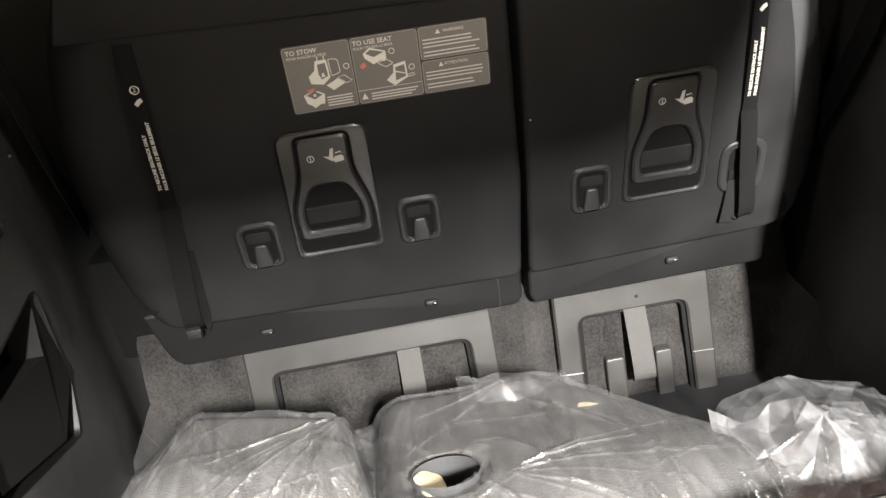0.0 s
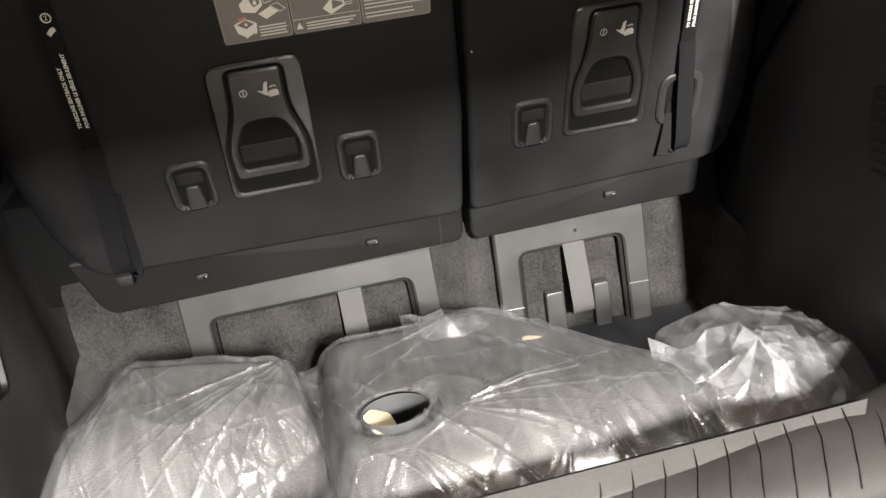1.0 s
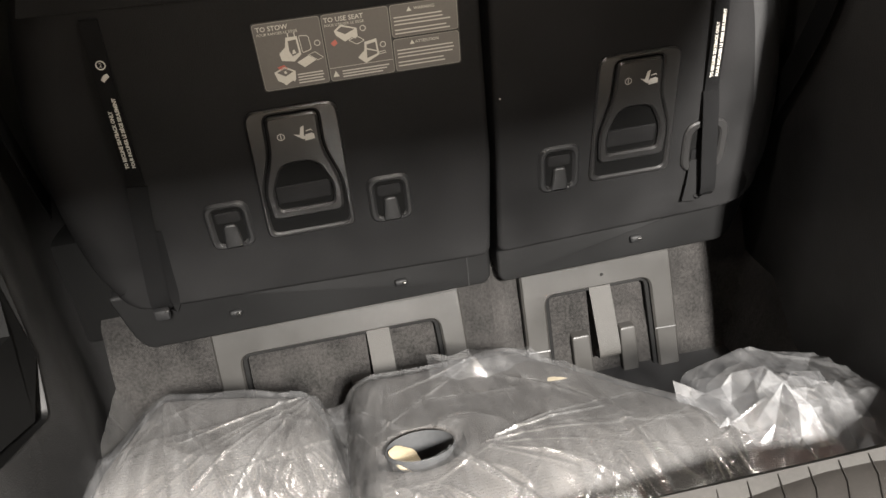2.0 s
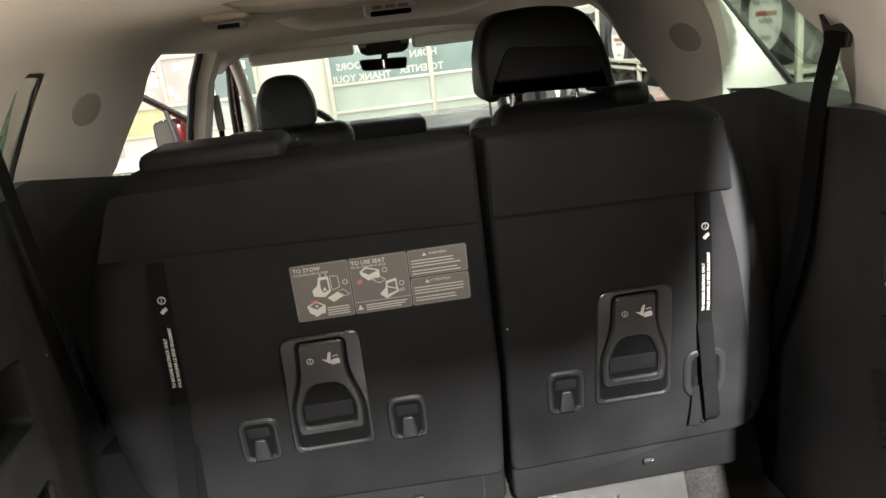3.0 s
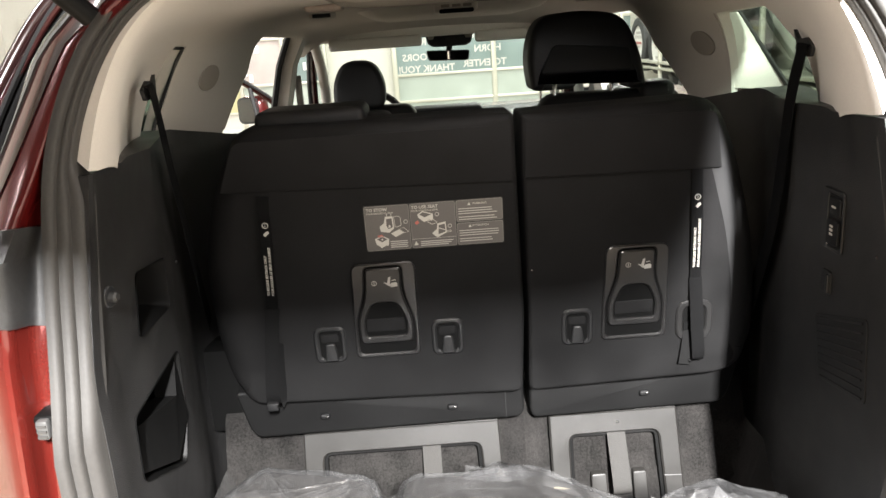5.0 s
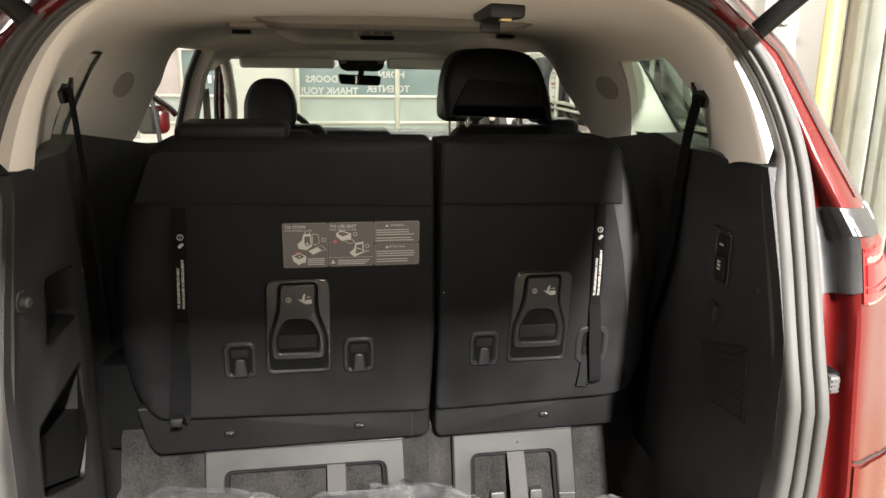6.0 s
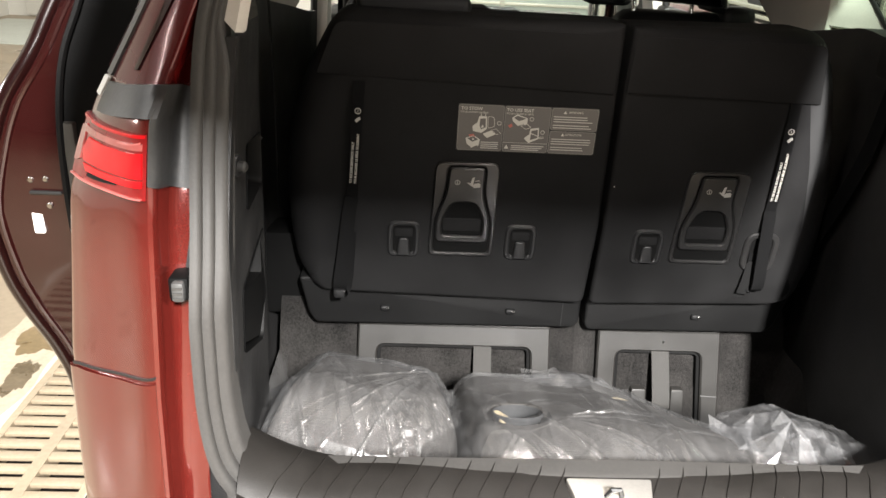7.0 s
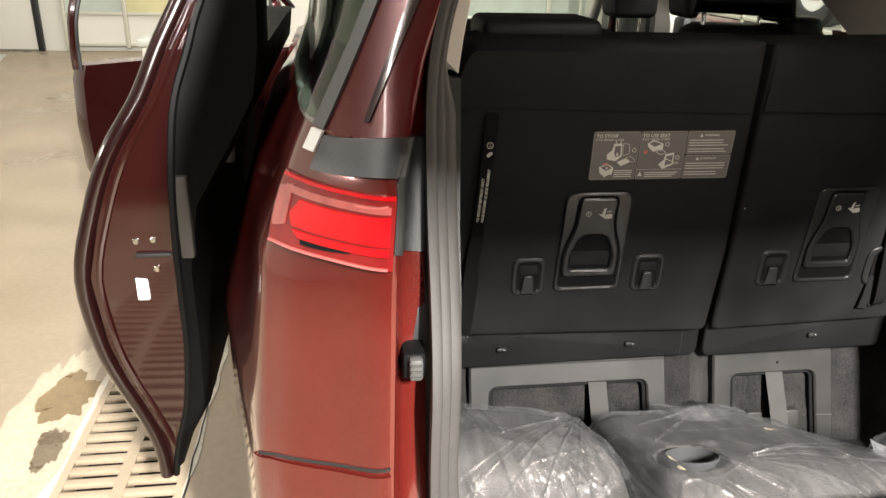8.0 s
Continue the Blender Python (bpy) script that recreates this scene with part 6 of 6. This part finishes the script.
for c in range(3):
    for r, (z0, z1) in enumerate(ROWS_Z):
        pm = PANE_LOW if r < 2 else (PANE_DARK if r == 2 else PANE)
        pane = part("pane", newbox(X0 + c * PW + .04, X0 + (c + 1) * PW - .04, 11.93, 11.95, z0, z1), pm, gd)
for c in range(4):
    part("stile", newbox(X0 + c * PW - .04, X0 + c * PW + .04, 11.89, 11.97, .05, 3.05, bevel=.01), ALU, gd)
for z in (.10, .54, .95, 1.64, 2.32, 3.02):
    part("rail", newbox(X0, X0 + 3 * PW, 11.895, 11.965, z - .022, z + .022, bevel=.006), ALU, gd)
back = lambda x0, z0: (lambda u, v: (x0 - u, 11.926, z0 + v))
for tx, tz, words in ((.90, 1.50, "SOUND"), (.95, 1.285, "HORN"), (.90, 1.065, "TO ENTER"), (-.10, 1.44, "FOR THE"), (-.14, 1.21, "DOORS"), (-.02, 1.03, "THANK YOU!")):
    letters("lettering", words, .145, back(tx, tz), PRINT, gd, bold=.004)
# second glass door to the left
gd2 = thing("overhead_door", (-3.2, 11.9, 0), "pale aluminium overhead door with glazed panels and white lettering", "garage door")
PANE_PALE = mat("pinkish_white_pane", (0.42, 0.375, 0.35), 0.15, grain=3, vary=0.15, blotch=1.6)
PANE_GOLD = mat("pale_yellow_pane", (0.42, 0.39, 0.22), 0.2, grain=3, vary=0.2, blotch=1.8)
BACK_PRINT = mat("white_window_print", (0.80, 0.79, 0.77), 0.5, grain=60, vary=0.06)
STILES = (-4.6, -3.75, -2.95, -2.25, -1.6)
for c, (a, b) in enumerate(zip(STILES, STILES[1:])):
    for r, (z0, z1) in enumerate(ROWS_Z):
        pm = WALL if r < 1 else ((PANE_GOLD if c == 1 else PANE_LOW) if r == 1 else (PANE_PALE if c < 3 else PANE_DARK))
        part("pane", newbox(a + .025, b - .025, 11.93, 11.95, z0, z1), pm, gd2)
for x in STILES:
    part("stile", newbox(x - .03, x + .03, 11.89, 11.97, .05, 3.05, bevel=.01), ALU, gd2)
for z in (.10, .54, .95, 1.64, 2.32, 3.02):
    part("rail", newbox(-4.6, -1.6, 11.895, 11.965, z - .022, z + .022, bevel=.006), ALU, gd2)
for tx, tz, hw in ((-3.22, 1.50, .22), (-2.98, 1.44, .10), (-2.66, 1.50, .10), (-3.05, 1.30, .12), (-2.88, 1.16, .10), (-3.25, 1.14, .13), (-2.75, 1.07, .06)):
    for k in range(max(1, round(hw / .045))):
        bx = tx - hw + .09 * k
        part("lettering_bar", newbox(bx, bx + .062, 11.915, 11.928, tz - .06, tz + .06, bevel=.012), BACK_PRINT, gd2)
for tz in (1.42, 1.20):
    for bx in (-1.95, -1.86, -1.77):
        part("lettering_bar", newbox(bx, bx + .05, 11.915, 11.928, tz - .06, tz + .06, bevel=.006), BACK_PRINT, gd2)
part("door_leaf", newbox(-6.2, -5.02, 11.93, 11.99, .02, 2.2, bevel=.01), WALL, thing("side_door", (-5.6, 11.95, 0), "white painted side door with a dark frame", "door"))
part("door_frame", newbox(-5.02, -4.94, 11.90, 11.99, 0, 2.25, bevel=.01), BLACK_PLASTIC, bpy.data.objects["side_door"])
tb = thing("storage_box", (-2.05, 7.6, 0), "white storage box standing on the floor", "storage box")
part("box_body", newbox(-2.5, -1.6, 7.4, 8.0, 0, .62, bevel=.03), WALL, tb)
part("box_lid", newbox(-2.53, -1.57, 7.37, 8.03, .62, .70, bevel=.02), CURTAIN, tb)

# tyres on a rack along the right wall
def display_tyre(y, z, x=2.98):
    t = thing("display_tyre", (x, y, z - .34), "black display tyre with a white round paper label", "tyre", "tyres on the wall rack")
    bm = bmesh.new()
    n, sec = 40, [(.36, -.05), (.35, -.10), (.30, -.115), (.25, -.105), (.245, 0), (.25, .105), (.30, .115), (.35, .10), (.36, .05)]
    rings = [[(x + w, y + r * math.cos(a), z + r * math.sin(a)) for r, w in sec] for a in np.linspace(0, 2 * math.pi, n + 1)]
    loft(bm, rings, closed=True, cap=(False, False))
    part("tyre_body", bm, TYRE, t)
    lb = part("paper_label", cyl(bmesh.new(), (x - .08, y, z), (-1, 0, 0), .262, .004, 40), WHITE_LABEL, t, "white round paper label")
    W = lambda dz: (lambda u, v: (x - .0865, y - u, z + dz + v))
    letters("label_words", "THE WEATHER", .055, W(.095), PRINT_GREY, lb, bold=.002)
    for dz, hw, m in ((.155, .10, PRINT_GREY), (.02, .14, PRINT_RED), (-.03, .09, PRINT_GREY), (-.15, .07, PRINT_GREY)):
        part("label_bar", newbox(x - .0885, x - .0838, y - hw, y + hw, z + dz - .016, z + dz + .016), m, lb)


for y, z in ((5.55, 1.39), (7.1, 1.33), (8.7, 1.22), (9.55, 1.22), (10.4, 1.22)):
    display_tyre(y, z)
rk = thing("tyre_rack", (2.95, 7.8, 0), "grey steel tyre rack with shelves", "rack")
for y in (5.0, 6.4, 7.9, 9.2, 11.0):
    part("upright", newbox(2.80, 2.84, y - .02, y + .02, 0, 2.2, bevel=.004), ALU, rk)
for z in (.315, .95, 1.02):
    part("shelf_bar", newbox(2.80, 3.10, 5.0, 11.0, z - .015, z + .015, bevel=.004), ALU, rk)
for y, z in ((5.5, .62), (6.25, .62), (7.0, .62), (7.75, .62), (8.5, .62), (9.25, .62)):
    t = thing("shelf_tyre", (2.98, y, z - .22), "black tyre standing on the rack", "tyre", "tyres on the rack shelf")
    bm = bmesh.new()
    sec = [(.33, -.05), (.32, -.09), (.27, -.10), (.22, -.09), (.215, 0), (.22, .09), (.27, .10), (.32, .09), (.33, .05)]
    loft(bm, [[(3.0 + w, y + r * math.cos(a), z + .04 + r * math.sin(a)) for r, w in sec] for a in np.linspace(0, 2 * math.pi, 33)], cap=(False, False))
    part("tyre_body", bm, TYRE, t)
# white door with a lever, yellow post and strip curtain on the right wall
wd = thing("office_door", (3.15, 4.75, 0), "white painted door with a steel lever handle", "door")
part("door_leaf", newbox(3.13, 3.19, 4.35, 5.2, .02, 2.1, bevel=.008), WHITE_LABEL, wd)
part("lever_handle", tube(bmesh.new(), [(3.13, 4.92, 1.80), (3.07, 4.92, 1.80), (3.065, 4.80, 1.795)], .012, 8), CHROME, wd)
yp = thing("yellow_post", (3.05, 4.28, 0), "pale yellow painted steel post", "post")
part("post_body", cyl(bmesh.new(), (3.05, 4.28, 0), (0, 0, 1), .055, 2.9, 20, .01), YELLOW, yp)
sc = thing("strip_curtain", (3.1, 3.7, 0), "grey-green plastic strip curtain", "curtain")
for k in range(6):
    part("strip", newbox(3.08 + .02 * (k % 2), 3.095 + .02 * (k % 2), 3.35 + .13 * k, 3.47 + .13 * k, .05, 2.8, bevel=.004), CURTAIN, sc)

# housings of the unseen, added lamps
for at, turn, _ in WALL_FILLS:
    t = thing("wall_fill_housing", (at[0], at[1], at[2] - .2), "unseen wall strip, added for fill light", "wall light", "wall strip lights")
    dx, dy = (.16, 1.4) if turn[1] else (1.4, .16)
    ox, oy = (-.1, 0) if turn[1] else (0, -.1)
    part("housing", newbox(at[0] + ox - dx + (.08 if turn[1] else 0), at[0] + ox + dx - (.08 if turn[1] else 0), at[1] + oy - dy + (0 if turn[1] else .08), at[1] + oy + dy - (0 if turn[1] else .08), at[2] - .2, at[2] + .2, bevel=.02), WHITE_LABEL, t)
t = thing("flood_light", (FLOOD[0], FLOOD[1], FLOOD[2]), "unseen reflector flood light, added behind the van", "flood light")
bm = newbox(-.12, .12, -.38, .38, .012, .07, bevel=.02)
bmesh.ops.transform(bm, matrix=pose(*FLOOD, *FLOOD_TURN), verts=bm.verts)
part("housing", bm, WHITE_LABEL, t)
part("bracket", tube(bmesh.new(), [(FLOOD[0], FLOOD[1] - .06, FLOOD[2] + .03), (FLOOD[0], FLOOD[1] - .06, ZC)], .012, 8), ALU, t)
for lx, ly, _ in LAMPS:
    t = thing("added_strip_light", (lx, ly, 4.45), "unseen white ceiling strip light, added for brightness", "ceiling light", "ceiling strip lights")
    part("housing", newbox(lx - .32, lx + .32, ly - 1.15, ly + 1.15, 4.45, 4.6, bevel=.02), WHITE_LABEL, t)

# ---- floor drain grate beside the van, last because of its many pieces ----
drain = thing("drain_grate", (-1.4, 2.4, 0), "tan cast-iron slotted floor drain grate", "drain grate")
for x in (-1.578, -1.400, -1.222):
    part("grate_rail", newbox(x - (.012 if x != -1.4 else .018), x + (.012 if x != -1.4 else .018), YB + .1, YF - .1, -.06, .002, bevel=0), GRATE, drain)
slat = None
y = -1.5
while y < 6.9:
    for x0, x1 in ((-1.568, -1.416), (-1.384, -1.232)):
        if slat is None:
            slat = part("grate_bar", newbox(-.076, .076, -.0165, .0165, -.014, .001, bevel=.003), GRATE, drain)
            first = slat
            base = slat.matrix_parent_inverse.copy()
            slat.location = ((x0 + x1) / 2, y, 0)
        else:
            o = new("grate_bar", first.data)
            o.parent, o.matrix_parent_inverse = drain, base
            o.location = ((x0 + x1) / 2, y, 0)
    y += .058
bm = bmesh.new()
for y in list(np.arange(-6.9, -1.53, .058)) + list(np.arange(6.93, 11.9, .058)):
    for x0, x1 in ((-1.568, -1.416), (-1.384, -1.232)):
        box(bm, x0, x1, y - .0165, y + .0165, -.014, .001)
part("far_grate_bars", bm, GRATE, drain)


def blot(cx, cy, rx, ry, seed, n=48):
    """An uneven outline round a spot on the floor."""
    out = []
    for k in range(n):
        a = 2 * math.pi * k / n
        f = 1 + .45 * noise.noise((1.4 * math.cos(a), 1.4 * math.sin(a), seed)) + .22 * noise.noise((5 * math.cos(a), 5 * math.sin(a), seed + 3))
        out.append((cx + rx * f * math.cos(a), cy + ry * f * math.sin(a)))
    return out


flat = lambda u, v, d: (u, v, d)
spot = thing("floor_stain", (-1.7, 2.4, 0), "brown damp stain on the concrete", "stain", kind="structure")
part("dried_silt", plate(bmesh.new(), blot(-1.745, 2.22, .135, .62, 4.0, 96), flat, 0, .0008), DUSTED, spot, "pale dried silt round the stain")
part("stain", plate(bmesh.new(), blot(-1.705, 2.46, .095, .15, 2.0, 96), flat, 0, .0016), STAIN, spot)
part("damp_patch", plate(bmesh.new(), blot(-1.672, 2.17, .042, .12, 7.0, 96), flat, 0, .0016), DAMP, spot, "dark damp patch")
edge = thing("drain_edge", (-1.6, 2.4, 0), "chipped pale mortar edge beside the floor drain", "drain edge", kind="structure")
for side, x0 in ((-1, -1.590), (1, -1.210)):
    pts = [(x0, y) for y in np.linspace(.3, 5.5, 90)] + [(x0 + side * max(.004, .018 + .030 * noise.noise((0, y * 5, side))), y) for y in np.linspace(5.5, .3, 90)]
    part("mortar", plate(bmesh.new(), pts, flat, 0, .003), MORTAR, edge)
crack = [(-1.206 + .006 * noise.noise((3, y * 9, 0)), y) for y in np.linspace(.6, 5.2, 120)]
part("joint_crack", plate(bmesh.new(), crack + [(x + .005 + .004 * noise.noise((7, y * 14, 2)), y) for x, y in crack[::-1]], flat, 0, .0042), PIT, edge, "dark crack along the joint")
rest = thing("floor_mat", (-5.5, 10.3, 0), "worn grey rubber mat lying on the floor", "floor mat")
part("mat_sheet", plate(bmesh.new(), rpoly([(-6.3, 9.25), (-4.75, 9.25), (-5.3, 11.5), (-6.3, 11.5)], .05), flat, 0, .012, .003), CURTAIN, rest)
